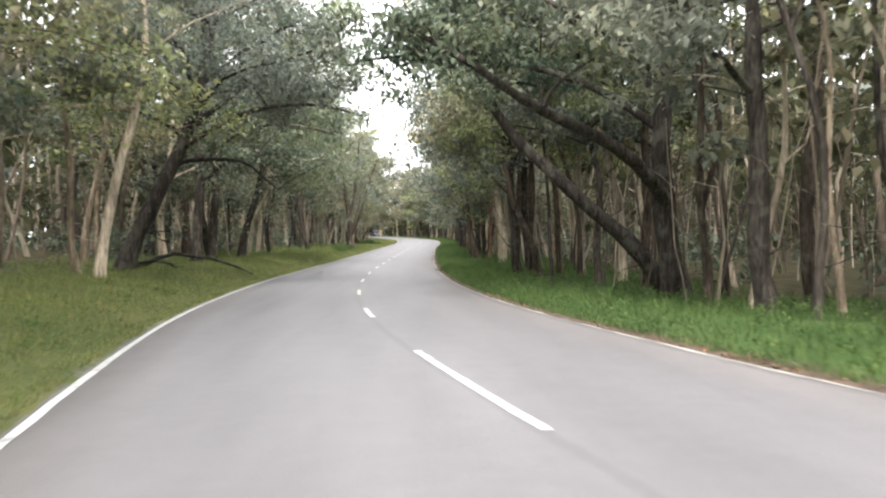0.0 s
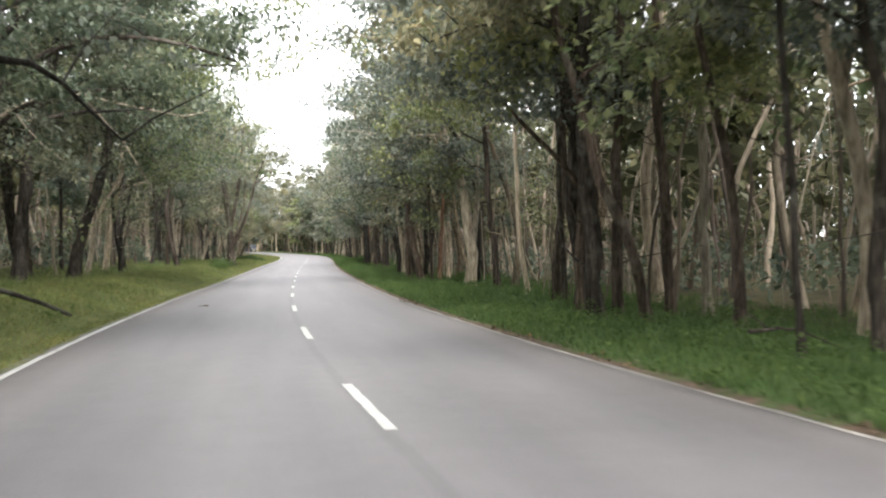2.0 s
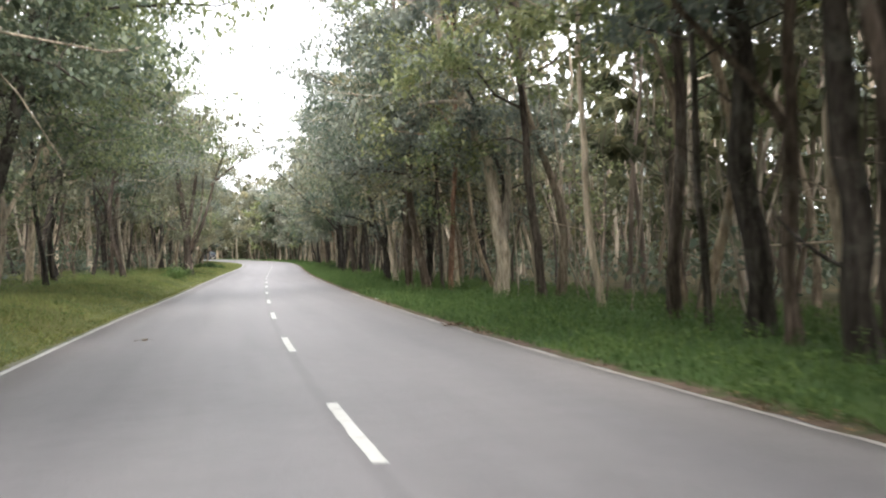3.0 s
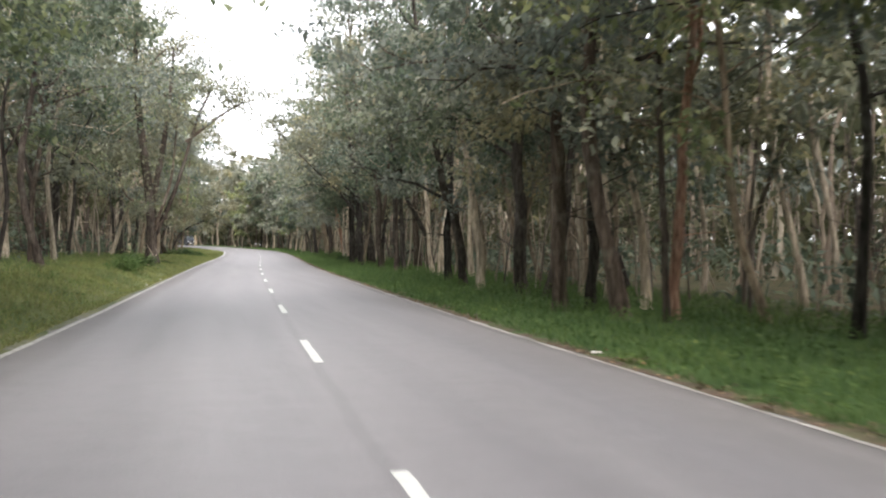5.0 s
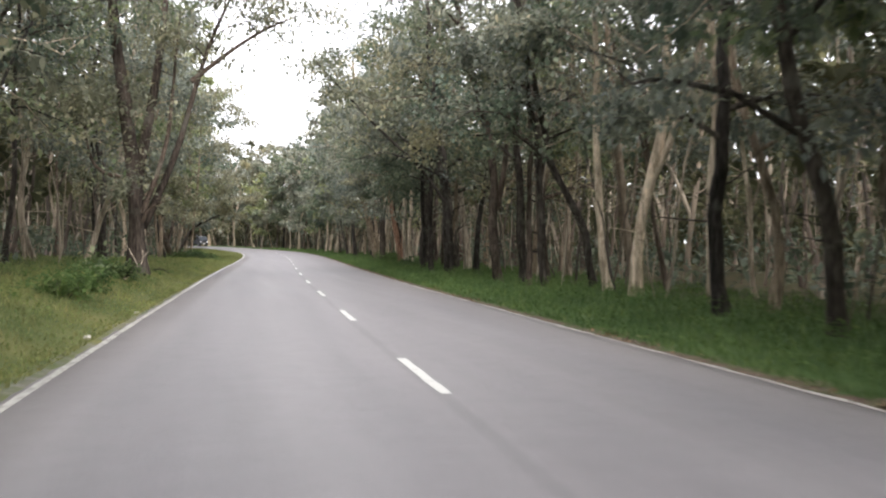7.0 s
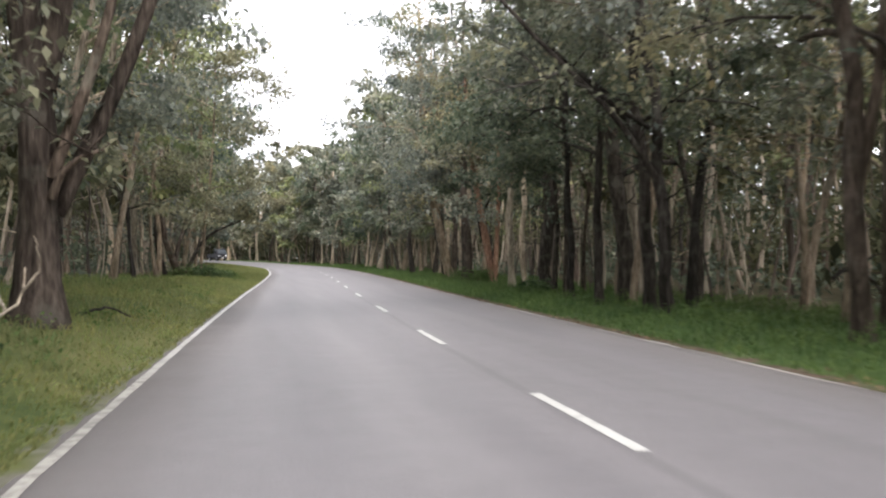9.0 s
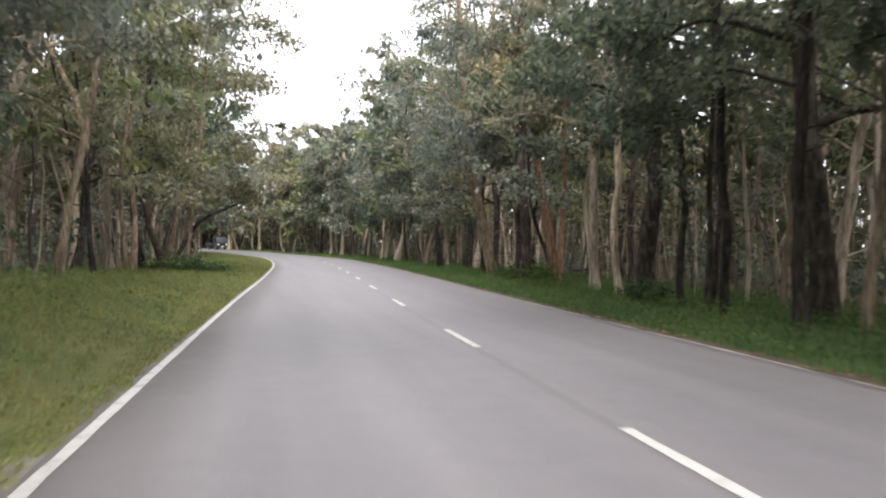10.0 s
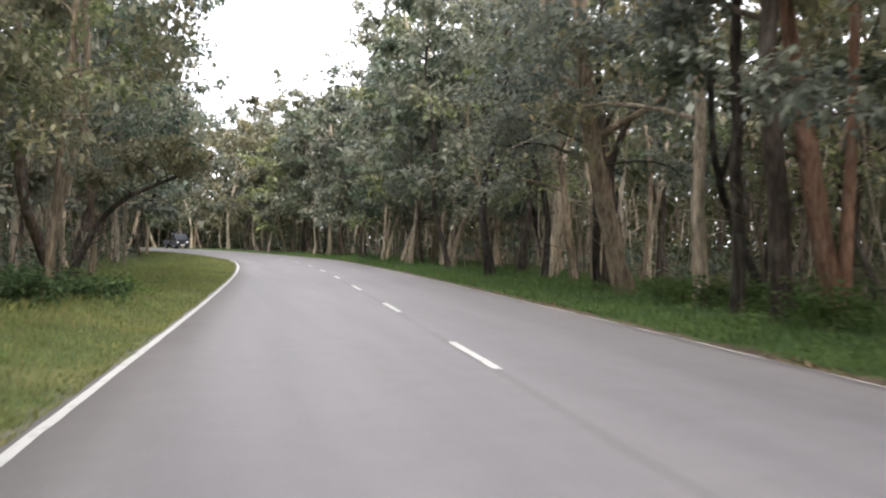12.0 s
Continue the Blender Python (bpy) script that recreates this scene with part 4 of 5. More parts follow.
def build_woods():
    forms = []
    for k in range(10):
        r = np.random.RandomState(500 + k)
        tone = ("dark", "brown", "pale", "dark", "tan", "brown", "pale", "dark", "brown", "tan")[k]
        leaf = ("deep", "grey", "olive", "deep", "fresh", "grey", "deep", "olive", "grey", "fresh")[k]
        h = 12 + 6 * r.rand()
        axis = straight_axis(950 + k, h, (r.normal(0, 0.06), r.normal(0, 0.06)), 0.04)
        forks = [(0.2 + 0.2 * r.rand(), (r.normal(0, 2.2), r.normal(0, 2.2), h * 0.85))] if k % 2 else []
        wood, crown = tree_shape(900 + k, axis, 0.08 + 0.1 * r.rand(), 0.26, 2.9 + r.rand(), 1300, 0.34, 8, forks, 6, bare=True)
        forms.append((wood, crown, tone, leaf))
    r = np.random.RandomState(77)
    spots = [np.array(s) for s in PLACED]
    near, deep = [], []
    for y in np.arange(-30, 275, 4.4):
        for side in (-1, 1):
            for d in np.arange(8.8 if side > 0 else 10.5, 46, 4.2):
                k = int(np.argmin(abs(LINE[:, 1] - y)))
                q = LINE[k] + SIDE[k] * side * d + r.uniform(-1.7, 1.7, 2)
                dd = road_frame(q[0], q[1])[0][0]
                if abs(dd) < (8.0 if dd > 0 else (11.5 if q[1] > 160 else 9.0)) or min(np.hypot(*(q - s)) for s in spots) < 1.7:
                    continue
                (near if abs(dd) < 17 else deep).append(q)
                spots.append(q)
    first = {}
    near.sort(key=lambda q: abs(road_frame(q[0], q[1])[0][0]) + (0 if -15 < q[1] < 190 else 6))
    W, C, under = [], [], []
    for q in near[:68]:
        k = r.randint(len(forms))
        wood, crown, tone, leaf = forms[k]
        if k not in first:
            first[k] = add_tree(q[0], q[1], wood, crown, tone, leaf, "tall forest tree with %s among the woods" % TONE_WORDS[tone], "trees of the woods")
        else:
            copy_thing(first[k], pose(q[0], q[1], land_z(*q), 0, 0, r.rand() * 360))
    for i, q in enumerate(near[68:] + deep):
        wood, crown, tone, leaf = forms[r.randint(len(forms))]
        a, s = r.rand() * 6.28, 0.85 + 0.3 * r.rand()
        R = np.array([[math.cos(a), -math.sin(a), 0], [math.sin(a), math.cos(a), 0], [0, 0, 1]]) * s
        o = np.array([q[0], q[1], land_z(*q)])
        close = i < len(near) - 68
        if close:
            whole = join([wood[0], *wood[1], wood[2]])
            W.append((whole[0] @ R.T + o, whole[1]))
        else:
            p = wander(r, o - (0, 0, 0.2), o + (r.normal(0, 0.6), r.normal(0, 0.6), 9), 8, 0.25)
            W.append(tube(p, (0.07 + 0.1 * r.rand()) * np.linspace(1.1, 0.4, 8), 5))
        v = crown[0].reshape(-1, 4, 3)[::4 if close else 13]
        mid = v.mean(1, keepdims=True)
        v = (mid + (v - mid) * (2.2 if close else 3.0)).reshape(-1, 3)
        under.append((v @ R.T + o, np.arange(len(v)).reshape(-1, 4)))
    # thin poles between the trees
    for _ in range(1300):
        k = r.randint(20, len(LINE) - 5)
        side = 1 if r.rand() < 0.6 else -1
        q = LINE[k] + SIDE[k] * side * (8.3 + 22 * r.rand() ** 1.4)
        if abs(road_frame(q[0], q[1])[0][0]) < (7.6 if side > 0 else 9.5):
            continue
        z, h = land_z(*q), 3 + 5 * r.rand()
        p = wander(r, (q[0], q[1], z - 0.2), (q[0] + r.normal(0, 0.12) * h, q[1] + r.normal(0, 0.12) * h, z + h), 7, 0.02 * h)
        rp = 0.022 + 0.05 * r.rand() ** 2
        W.append(tube(p, rp * np.linspace(1, 0.45, 7), 4))
        for c in (3, 5):
            a, L = r.rand() * 6.28, 0.5 + 1.2 * r.rand()
            W.append(tube(wander(r, p[c], p[c] + (math.cos(a) * L, math.sin(a) * L, L * r.normal(0.6, 0.4)), 4, 0.08 * L), rp * 0.45 * np.array([1, 0.8, 0.6, 0.3]), 3))
    # leafy understorey and the closed wall of foliage farther in
    def clumps(n, lo, hi, zlo, zhi, spread, per, size):
        c = []
        while len(c) < n:
            k = r.randint(0, len(LINE))
            q = LINE[k] + SIDE[k] * (1 if r.rand() < 0.5 else -1) * (lo + (hi - lo) * r.rand()) + TAN[k] * r.normal(0, 3)
            if abs(road_frame(q[0], q[1])[0][0]) > lo - 1:
                c.append((q[0], q[1], land_z(*q) + zlo + (zhi - zlo) * r.rand()))
        return leaves(np.array(c), spread, n * per, size, r, 0.8)
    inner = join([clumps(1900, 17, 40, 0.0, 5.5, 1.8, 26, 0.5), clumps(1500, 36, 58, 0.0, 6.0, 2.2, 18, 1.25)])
    C.append(clumps(2300, 28, 58, 4.0, 17.0, 2.5, 22, 1.05))
    # the woods close the road behind the camera and past the bend
    ends = []
    for _ in range(700):
        if r.rand() < 0.45:
            ends.append((r.uniform(-40, 60), r.uniform(-80, -66), r.uniform(0, 15)))
        else:
            ends.append((r.uniform(-90, 70), r.uniform(276, 300), r.uniform(0, 17)))
    C.append(leaves(np.array(ends), 2.6, 20000, 1.15, r, 0.8))
    side_wood = []
    while len(side_wood) < 700:
        q = (r.uniform(14, 85), r.uniform(120, 290))
        if abs(road_frame(q[0], q[1])[0][0]) > 15:
            side_wood.append((q[0], q[1], 0.8 + r.uniform(0, 8)))
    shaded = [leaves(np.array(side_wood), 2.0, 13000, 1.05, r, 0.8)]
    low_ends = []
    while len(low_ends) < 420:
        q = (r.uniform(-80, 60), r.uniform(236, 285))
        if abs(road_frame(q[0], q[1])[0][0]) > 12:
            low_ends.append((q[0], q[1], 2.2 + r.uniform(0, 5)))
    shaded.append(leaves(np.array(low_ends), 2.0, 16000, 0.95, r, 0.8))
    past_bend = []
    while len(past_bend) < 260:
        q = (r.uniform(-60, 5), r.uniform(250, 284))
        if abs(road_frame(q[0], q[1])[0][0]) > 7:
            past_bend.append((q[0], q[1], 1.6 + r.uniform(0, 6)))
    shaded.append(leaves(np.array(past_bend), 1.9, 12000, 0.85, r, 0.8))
    far = tagged(new("far_woods"), "dense forest interior behind the roadside trees", "woods", kind="stuff")
    part("trunks", fast_mesh("trunks", *join(W), WOODS_BARK, True), far)
    part("foliage", fast_mesh("foliage", *join(C), LEAF["grey"]), far)
    # inner and low foliage wears the leaf colour darkened to stand for shade
    part("foliage", fast_mesh("foliage", *join([inner, *shaded, *under]), LEAF["shade"]), far, "brownish green leaves with the forest's shade in their colour")
    low = tagged(new("undergrowth"), "low leafy undergrowth between the trunks", "undergrowth", kind="stuff")
    part("foliage", fast_mesh("foliage", *clumps(1100, 10.5, 24, 0.0, 1.8, 0.9, 32, 0.32), LEAF["deep"]), low)


build_woods()


# ---- grass of the verges ----
def build_grass():
    """Blades in tufts: tall and lush along one side, short and yellowing along the other."""
    r = np.random.RandomState(5)
    for name, side, mat, lo, hi, count, label in (
            ("green_grass", 1, GRASS_GREEN, 0.22, 9.0, 125000, "lush green roadside grass"),
            ("green_grass", -1, GRASS_BANK, 0.15, 9.0, 95000, "green grass on the bank beside the road"),
            ("dry_grass", -1, GRASS_DRY, 0.06, 3.8, 95000, "yellowing grass along the road edge")):
        st = 44 + (r.rand(count) ** 1.12) * 235
        d = lo + (hi - lo) * r.rand(count) ** 1.6
        k = st.astype(int)
        base = LINE[k] + TAN[k] * (st - k)[:, None] + SIDE[k] * (side * (d + (RIGHT if side > 0 else LEFT)))[:, None]
        z, dd = land(base[:, 0], base[:, 1])
        x, y = base[:, 0], base[:, 1]
        tuft = 0.5 + 0.25 * np.sin(1.7 * x + 0.9 * y) * np.sin(1.3 * y - 0.6 * x) + 0.25 * np.sin(3.7 * x - 2.1 * y + 1.0) * np.sin(2.9 * y + 1.9 * x)
        if side > 0:
            h = (0.08 + 0.26 * r.rand(count) ** 1.3) * np.clip(0.4 + d / 1.3, 0, 1.1) * (0.75 + 0.5 * tuft)
        else:
            h = (0.06 + 0.15 * r.rand(count) ** 1.5) * np.clip(0.42 + d / 2.4, 0, 1.15) * (0.85 + 0.3 * tuft)
            h *= 1 + 0.4 * np.clip((d - 1.2) / 2, 0, 1)
        a, ln = r.rand(count) * 6.28, r.normal(0, 0.5, (count, 2))
        w = np.column_stack([np.cos(a), np.sin(a), 0 * a]) * (0.006 + 0.009 * r.rand(count))[:, None]
        b = np.column_stack([base, z - 0.02])
        m = b + np.column_stack([0.3 * ln * h[:, None], 0.62 * h])
        t = b + np.column_stack([ln * h[:, None], h * (1 - 0.12 * np.hypot(*ln.T))])
        v = np.stack([b - 0.6 * w, m + w, t, m - w], 1).reshape(-1, 3)
        f = np.arange(count)[:, None] * 4 + np.array([[0, 1, 2, 3]])
        tagged(new(name, fast_mesh(name, v, f[np.abs(dd) > 3.36], mat)), label, "grass", kind="stuff")


build_grass()


def build_herbs():
    """Low broad-leaved plants among the grass, in loose patches."""
    r = np.random.RandomState(15)
    for side, lo, hi, patches, leaf, label in ((1, 0.3, 6.5, 2000, "fresh", "low broad-leaved plants among the green grass"), (-1, 0.8, 6.5, 700, "fresh", "low broad-leaved plants in the grass of the bank")):
        st = r.rand(patches) * 175 + 46
        d = lo + (hi - lo) * r.rand(patches) ** 1.3
        k = st.astype(int)
        q = LINE[k] + SIDE[k] * (side * (d + (RIGHT if side > 0 else LEFT)))[:, None]
        z, dd = land(q[:, 0], q[:, 1])
        c = np.column_stack([q, z + 0.06 + (0.3 if side > 0 else 0.14) * r.rand(patches) * np.clip(d / 1.5, 0.2, 1)])[np.abs(dd) > 3.6]
        v, f = leaves(c, 0.26, len(c) * 22, 0.058, r, 0.5, 0.05, 0.36)
        tagged(new("low_plants", fast_mesh("low_plants", v, f, HERB)), label, "plants", kind="stuff")


def build_edge_litter():
    """Dead leaves and bits of bark gathered along the edge of the asphalt."""
    r = np.random.RandomState(31)
    st = r.rand(9000) * 170 + 46
    k = st.astype(int)
    q = LINE[k] + TAN[k] * (st - k)[:, None] + SIDE[k] * (RIGHT - 0.02 + np.abs(r.normal(0, 0.26, 9000)))[:, None]
    z, dd = land(q[:, 0], q[:, 1])
    z = np.where(dd < RIGHT + 0.03, np.interp(st, np.arange(len(LINE)), rise) - 0.012, z)
    keep = 0.5 + 0.5 * np.sin(0.8 * st) * np.sin(0.31 * st + 1) > 0.35 + 0.6 * r.rand(len(st))
    c = np.column_stack([q, z + 0.018])[keep]
    v, f = leaves(c, 0.015, len(c), 0.055, r, 0.3, 0.1, 0.32)
    tagged(new("leaf_litter", fast_mesh("leaf_litter", v, f, DEAD_LEAF)), "brown dead leaves strewn along the edge of the asphalt", "leaf litter", kind="stuff")


DEAD_LEAF = leaf_material("dead_leaves", (0.07, 0.05, 0.03), (0.14, 0.095, 0.055), (0.26, 0.17, 0.10), 0.15)
build_edge_litter()
HERB = grass_material("broad_leaved_herbs", (0.062, 0.11, 0.04), (0.096, 0.158, 0.056), (0.142, 0.204, 0.08))
build_herbs()


# ---- things by the road ----
def shrub(x, y, wide, high, seed, leaf="fresh", label="leafy green shrub in the roadside grass", size=0.2):
    r = np.random.RandomState(seed)
    ob = new("shrub")
    ob.matrix_world = pose(x, y, land_z(x, y))
    wood, tips = [], []
    for i in range(9):
        a = i * 2.4 + r.rand()
        e = (math.cos(a) * wide * 0.5 * r.rand() ** 0.5, math.sin(a) * wide * 0.5 * r.rand() ** 0.5, high * (0.5 + 0.5 * r.rand()))
        p = wander(r, (0.1 * math.cos(a), 0.1 * math.sin(a), -0.1), e, 5, 0.05)
        wood.append(tube(p, 0.014 * np.linspace(1, 0.4, 5), 4))
        tips += [p[-1], p[3], p[2]]
    part("stems", fast_mesh("stems", *join(wood), BARK["brown"], True), ob)
    part("foliage", fast_mesh("foliage", *leaves(np.array(tips), 0.3 * wide, int((400 if leaf == "deep" else 520) + (170 if leaf == "deep" else 260) * wide), size * (0.72 if leaf == "deep" else 0.5), r, 0.7, -0.1, 0.34), LEAF["shrub"] if leaf == "deep" else HERB), ob)
    return tagged(ob, label, "shrub", "roadside shrubs")


def fallen_branch(name, label, ways, tone="dark", category="branch"):
    """Ways: each a run of points (x, y, height over the land) and a thickness."""
    ob = new(name)
    for i, (way, r0) in enumerate(ways):
        p = dense([(x, y, land_z(x, y) + h) for x, y, h in way], 14)
        p += np.random.RandomState(len(p) + i).normal(0, r0 * 0.3, p.shape)
        part("stem" if i == 0 else "twig", fast_mesh(name, *tube(p, r0 * np.linspace(1, 0.35, 14), 6), BARK[tone], True), ob)
    return tagged(ob, label, category)


def stone(x, y, size, mat, label, seed, flat=0.6):
    bm = bmesh.new()
    bmesh.ops.create_icosphere(bm, subdivisions=2, radius=size)
    for v in bm.verts:
        v.co *= 1 + 0.35 * noise.noise(v.co * (1.3 / size) + Vector((seed, 0, 0)))
        v.co.z *= flat
    me = bpy.data.meshes.new("stone")
    bm.to_mesh(me)
    bm.free()
    me.materials.append(mat)
    ob = new("stone", me)
    d, z = road_frame(x, y)
    ob.location = (x, y, land_z(x, y) + size * 0.25)
    return tagged(ob, label, "stone")


def litter_patch(x, y, long, wide, seed, label, high=0.03, n=45):
    """A low heap of dead leaves and torn grass at the edge of the asphalt."""
    r = np.random.RandomState(seed)
    d, z = road_frame(x, y)
    zz = max(land_z(x, y), float(z[0]) - 0.02 if -LEFT < d[0] < RIGHT else -9)
    c = np.column_stack([r.normal(0, wide * 0.4, n), r.normal(0, long * 0.4, n), np.abs(r.normal(0, high, n)) + 0.01])
    v, f = leaves(c, 0.02, n, 0.12, r, 1.0, 0.0, 0.3)
    v[:, 2] = np.maximum(v[:, 2] * 0.5, 0.006)
    ob = new("leaf_litter", fast_mesh("leaf_litter", v, f, DEAD_LEAF))
    ob.location = (x, y, zz)
    return tagged(ob, label, "leaf litter")


PALE_STONE = plain("pale_stone", (0.55, 0.52, 0.47), 0.9, 0, 0.3)

for x, y, wide, high, leaf in ((-6.3, 138.3, 1.6, 0.5, "deep"), (-5.6, 141.8, 1.4, 0.45, "deep"), (-5.5, 144.5, 1.2, 0.35, "fresh"), (-6.9, 144.7, 1.5, 0.5, "deep"), (-7.4, 139.6, 1.4, 0.6, "deep"),
                               (-8.0, 87.4, 1.6, 0.45, "fresh"), (-7.9, 90.2, 1.3, 0.5, "fresh"), (-7.8, 96.2, 1.3, 0.5, "deep"), (-8.6, 98.5, 1.5, 0.5, "fresh")):
    shrub(x, y, wide, high, int(y * 10), leaf, "low leafy shrub on the grassy bank")
for x, y, wide, high, leaf in ((6.6, 134.2, 1.6, 0.75, "fresh"), (7.5, 137.4, 1.4, 0.6, "fresh"), (7.8, 139.9, 1.5, 0.6, "deep"), (7.6, 142.0, 1.3, 0.5, "fresh"),
                               (6.0, 122.0, 1.2, 0.5, "deep")):
    shrub(x, y, wide, high, int(y * 10) + 3, leaf, "low leafy plant under the roadside trees")

fallen_branch("fallen_log", "dark fallen log with bent branches on the grass",
              [([(-12.3, 26.2, 0.05), (-12.0, 28.8, 0.3), (-11.7, 31.0, 0.72), (-11.2, 31.8, 0.62), (-10.7, 32.2, 0.28), (-10.1, 32.6, 0.5), (-9.4, 33.0, 0.46), (-8.7, 33.5, 0.14)], 0.12),
               ([(-11.9, 29.6, 0.4), (-11.4, 30.0, 0.2), (-10.6, 30.4, 0.12)], 0.06), ([(-11.6, 31.2, 0.7), (-11.9, 31.4, 1.1), (-12.4, 31.6, 1.25)], 0.05), ([(-12.2, 27.4, 0.2), (-11.5, 28.2, 0.5), (-10.9, 28.8, 0.15)], 0.07)], category="fallen log")
fallen_branch("dead_branch", "pale bare dead branch standing against the great tree",
              [([(-7.6, 97.2, -0.05), (-7.3, 98.0, 0.4), (-7.05, 98.3, 0.55), (-7.1, 98.6, 0.95)], 0.03), ([(-7.2, 98.1, 0.46), (-7.45, 98.3, 0.85), (-7.6, 98.5, 1.1)], 0.022),
               ([(-7.08, 98.4, 0.7), (-6.9, 98.5, 1.0), (-7.0, 98.6, 1.35)], 0.02)], "pale")
fallen_branch("fallen_stick", "dark curved stick lying on the grass", [([(-7.35, 104.0, 0.08), (-7.1, 104.3, 0.2), (-6.85, 104.4, 0.26), (-6.5, 104.5, 0.16)], 0.036)])
fallen_branch("dead_branch", "dark bent dead branch standing among the trunks",
              [([(7.6, 105.6, 0.95), (7.9, 105.5, 1.25), (8.4, 105.5, 1.05), (8.8, 105.5, 0.55), (9.0, 105.4, -0.05)], 0.06), ([(8.1, 105.5, 1.2), (8.6, 105.4, 1.5), (9.2, 105.5, 1.45)], 0.03)])
fallen_branch("fallen_stick", "thin dark branch lying under the trees", [([(2.1, 24.0, 0.3), (2.9, 24.3, 0.38), (3.6, 24.0, 0.12)], 0.035), ([(2.5, 24.2, 0.35), (2.3, 24.6, 0.6)], 0.015)])
fallen_branch("fallen_stick", "thin dark branch lying among the trunks", [([(8.6, 136.0, 0.55), (9.6, 136.3, 0.66), (10.6, 136.0, 0.5)], 0.04)])

fallen_branch("dead_wood", "dark rotten branch lying among low shrubs", [([(-7.4, 142.4, 0.12), (-6.9, 142.2, 0.34), (-6.4, 142.0, 0.3), (-5.9, 141.9, 0.08)], 0.09), ([(-6.9, 142.2, 0.3), (-7.1, 141.9, 0.12)], 0.05)])

stone(-6.75, 81.4, 0.07, PALE_STONE, "small pale stone beside the edge line", 3)
stone(-6.45, 87.1, 0.06, PALE_STONE, "small pale stone at the road edge", 5)
stone(0.25, 55.75, 0.09, PALE_STONE, "flat pale slab at the edge of the asphalt", 9, 0.2)
for x, y, a, b, sd in ((0.5, 63.1, 0.35, 0.16, 1), (-0.3, 41.3, 0.8, 0.25, 2), (0.35, 54.8, 0.4, 0.16, 4), (0.75, 66.0, 0.4, 0.15, 6), (0.9, 72.5, 0.4, 0.15, 10)):
    litter_patch(x, y, a, b, sd, "brown dead leaves and torn grass at the road edge")
litter_patch(-6.3, 41.1, 0.5, 0.2, 21, "few dark dead leaves lying on the asphalt", 0.006, 9)


# ---- the small truck coming round the bend ----
def prism(profile, half, bevel=0.03):
    """A side profile (y, z) drawn out across x, with softened edges."""
    bm = bmesh.new()
    a = [bm.verts.new((-half, y, z)) for y, z in profile]
    b = [bm.verts.new((half, y, z)) for y, z in profile]
    bm.faces.new(a)
    bm.faces.new(b[::-1])
    n = len(profile)
    for i in range(n):
        bm.faces.new((a[(i + 1) % n], a[i], b[i], b[(i + 1) % n]))
    bmesh.ops.recalc_face_normals(bm, faces=bm.faces)
    if bevel:
        bmesh.ops.bevel(bm, geom=list(bm.edges), offset=bevel, segments=2, affect="EDGES", profile=0.6)
    return bm


def block(x0, y0, z0, x1, y1, z1, bevel=0.015):
    bm = prism([(y0, z0), (y1, z0), (y1, z1), (y0, z1)], (x1 - x0) / 2, bevel)
    bmesh.ops.translate(bm, verts=bm.verts, vec=((x0 + x1) / 2, 0, 0))
    return bm


def bm_part(name, bm, mat, parent, label=""):
    me = bpy.data.meshes.new(name)
    bm.to_mesh(me)
    bm.free()
    me.materials.append(mat)
    return part(name, me, parent, label)


def ring(cx, cy, cz, outer, half, sides=20):
    bm = bmesh.new()
    bmesh.ops.create_cone(bm, cap_ends=True, segments=sides, radius1=outer, radius2=outer, depth=2 * half)
    bmesh.ops.rotate(bm, verts=bm.verts, matrix=Matrix.Rotation(radians(90), 3, "Y"))
    bmesh.ops.bevel(bm, geom=list(bm.edges), offset=half * 0.3, segments=2, affect="EDGES")
    bmesh.ops.translate(bm, verts=bm.verts, vec=(cx, cy, cz))
    return bm


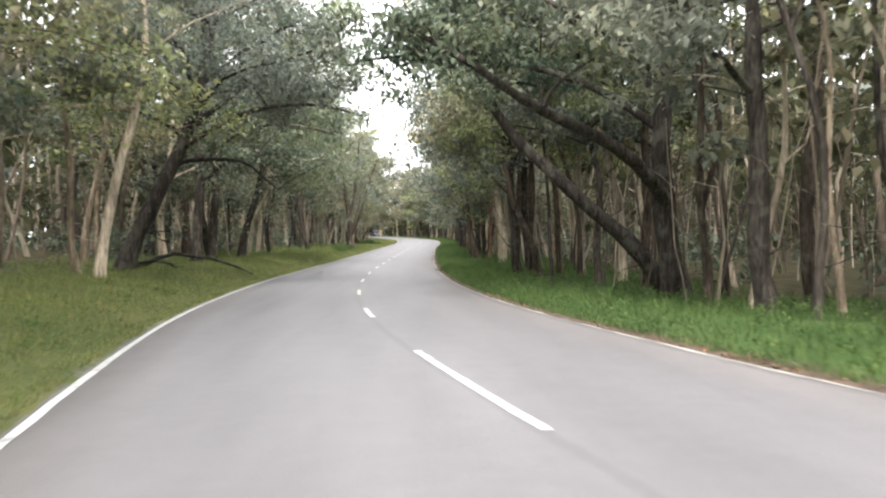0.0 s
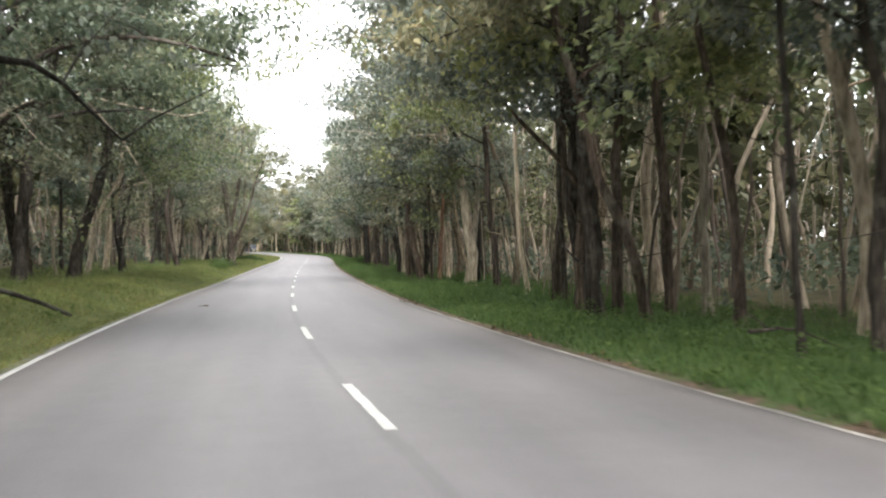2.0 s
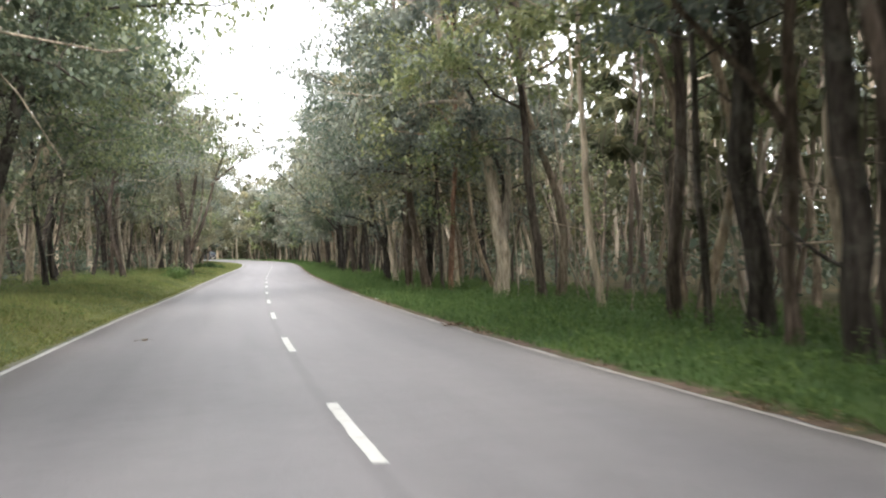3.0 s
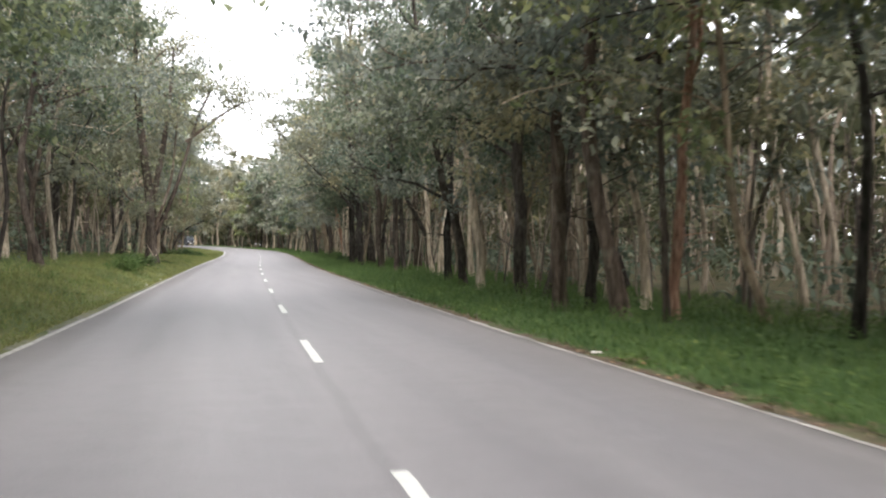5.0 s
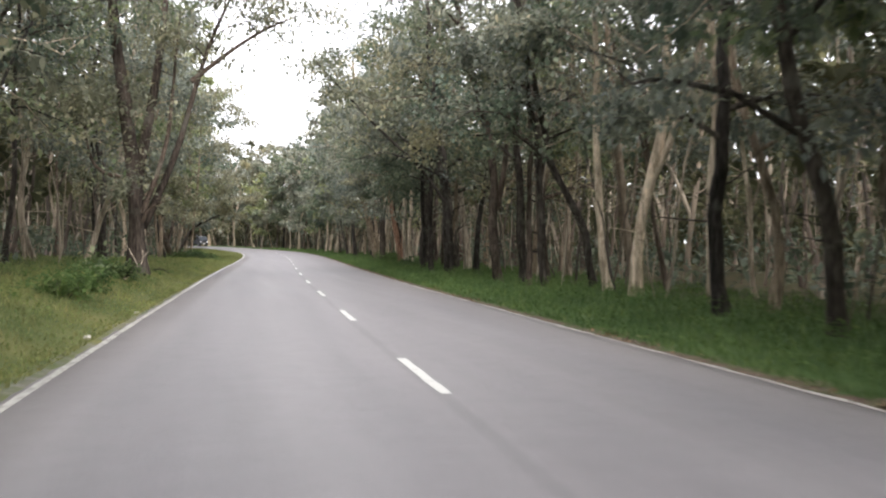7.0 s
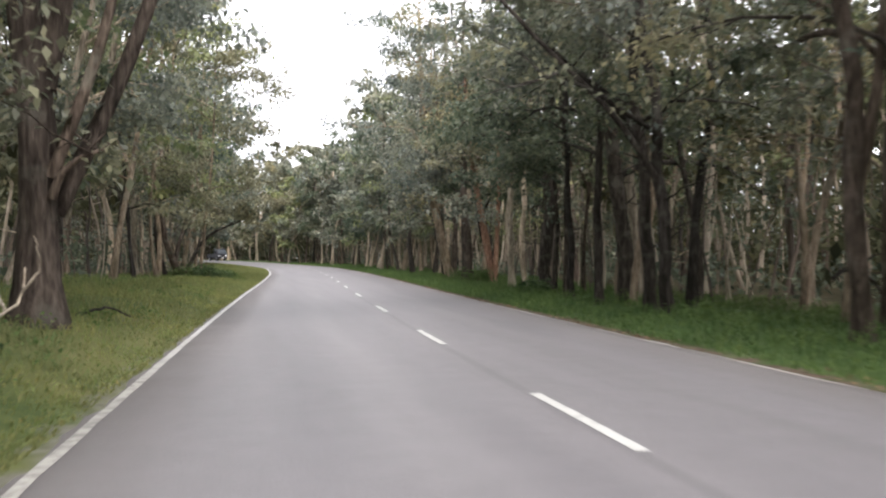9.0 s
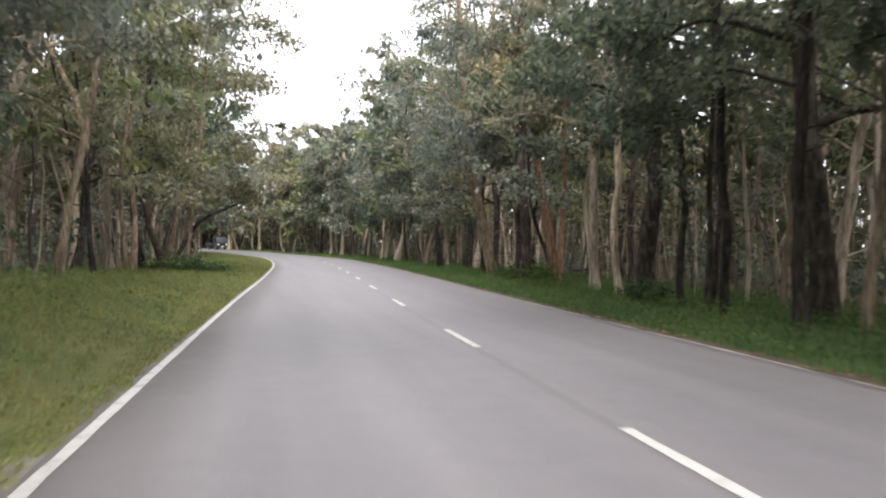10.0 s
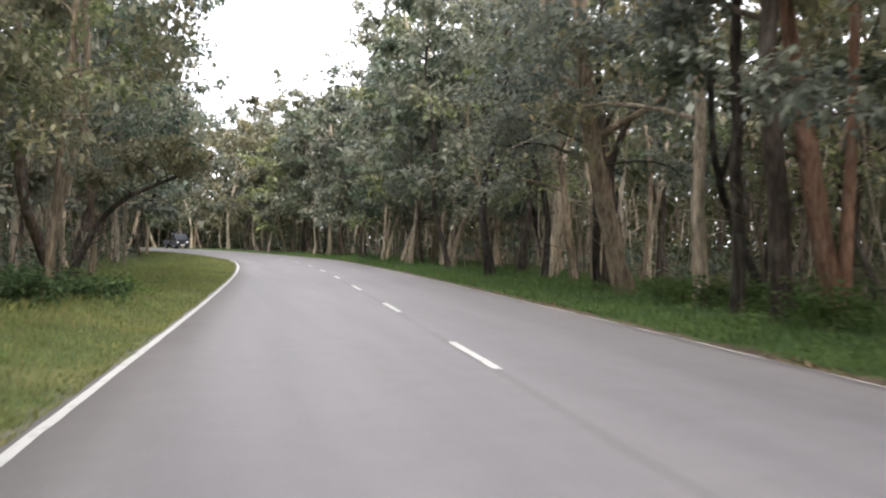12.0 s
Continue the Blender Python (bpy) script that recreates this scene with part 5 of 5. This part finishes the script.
def build_truck():
    body = plain("dark_blue_paint", (0.018, 0.021, 0.028), 0.35, 0.2, 0.2)
    black = plain("black_rubber", (0.02, 0.02, 0.02), 0.85)
    metal = plain("grey_metal", (0.35, 0.35, 0.36), 0.4, 0.8)
    white = plain("white_plate", (0.75, 0.75, 0.72), 0.5)
    m, n, l, glass = material("tinted_glass")
    glass.inputs["Base Color"].default_value, glass.inputs["Roughness"].default_value = (0.02, 0.025, 0.03, 1), 0.12
    lamp, n, l, b = material("headlight_glass")
    b.inputs["Base Color"].default_value, b.inputs["Roughness"].default_value = (0.7, 0.72, 0.74, 1), 0.12
    t = new("small_truck")
    # y runs forward, the wheels stand on z = 0
    cab = bm_part("cab", prism([(0.35, 0.32), (1.9, 0.32), (1.95, 0.62), (1.9, 0.98), (1.35, 1.72), (0.42, 1.76), (0.35, 1.1)], 0.74, 0.06), body, t, "dark blue rounded truck cab")
    ws = block(-0.62, -0.01, 0, 0.62, 0.012, 0.8, 0.005)
    bmesh.ops.rotate(ws, verts=ws.verts, matrix=Matrix.Rotation(radians(36.5), 3, "X"))
    bmesh.ops.translate(ws, verts=ws.verts, vec=(0, 1.865, 1.03))
    bm_part("windscreen", ws, m, cab)
    for sx in (-1, 1):
        bm_part("side_window", prism([(0.52, 1.08), (1.62, 1.08), (1.22, 1.58), (0.55, 1.6)], 0.01, 0), m, cab).location.x = sx * 0.742
        bm_part("headlight", block(sx * 0.56 - 0.13, 1.9, 0.66, sx * 0.56 + 0.13, 1.97, 0.82, 0.02), lamp, cab)
        bm_part("wing_mirror", block(sx * 0.86 - 0.07, 1.42, 1.12, sx * 0.86 + 0.07, 1.5, 1.32, 0.02), black, cab)
        part("mirror_arm", fast_mesh("mirror_arm", *tube(np.array([(sx * 0.73, 1.44, 1.05), (sx * 0.79, 1.46, 1.12), (sx * 0.82, 1.46, 1.2)]), [0.012] * 3, 6), black), cab)
    bm_part("grille", block(-0.4, 1.93, 0.64, 0.4, 1.965, 0.8, 0.01), black, cab)
    bumper = bm_part("bumper", block(-0.75, 1.86, 0.3, 0.75, 2.02, 0.5, 0.04), black, t)
    bm_part("number_plate", block(-0.22, 2.015, 0.36, 0.22, 2.035, 0.47, 0.003), white, bumper)
    bm_part("chassis", block(-0.45, -1.75, 0.3, 0.45, 1.4, 0.5, 0.02), black, t)
    bm_part("bed_floor", block(-0.76, -1.85, 0.52, 0.76, 0.3, 0.6, 0.01), body, t)
    for sx in (-1, 1):
        bm_part("bed_side", block(sx * 0.755 - 0.02, -1.85, 0.58, sx * 0.755 + 0.02, 0.3, 1.0, 0.008), body, t)
    bm_part("tailgate", block(-0.74, -1.87, 0.58, 0.74, -1.83, 1.0, 0.008), body, t)
    bm_part("bed_front", block(-0.74, 0.27, 0.58, 0.74, 0.31, 1.1, 0.008), body, t)
    part("roof_rack", fast_mesh("roof_rack", *join([tube(np.array([(sx * 0.6, 0.4, 1.74), (sx * 0.6, 0.4, 1.92), (sx * 0.6, 1.2, 1.92)]), [0.018] * 3, 6) for sx in (-1, 1)]
                + [tube(np.array([(-0.62, y, 1.92), (0, y, 1.93), (0.62, y, 1.92)]), [0.018] * 3, 6) for y in (0.45, 0.85, 1.18)]), metal), t, "grey metal roof rack")
    for sx in (-1, 1):
        for y in (-1.15, 1.25):
            wheel = bm_part("wheel", ring(sx * 0.65, y, 0.29, 0.29, 0.085), black, t, "black tyre")
            bm_part("rim", ring(sx * 0.65 + sx * 0.02, y, 0.29, 0.17, 0.08, 16), metal, wheel, "grey steel rim")
    k = int(np.argmin(abs(LINE[:, 1] - TRUCK_Y)))
    p = LINE[k] + SIDE[k] * 1.7
    t.matrix_world = pose(p[0], p[1], rise[k] + 0.005, 0, 0, math.degrees(math.atan2(-TAN[k, 1], -TAN[k, 0])) - 90 + TRUCK_TURN) @ Matrix.Scale(0.92, 4)
    tagged(t, "small dark blue pickup truck coming round the bend", "truck")


TRUCK_Y, TRUCK_TURN = 231.0, -4.0
build_truck()
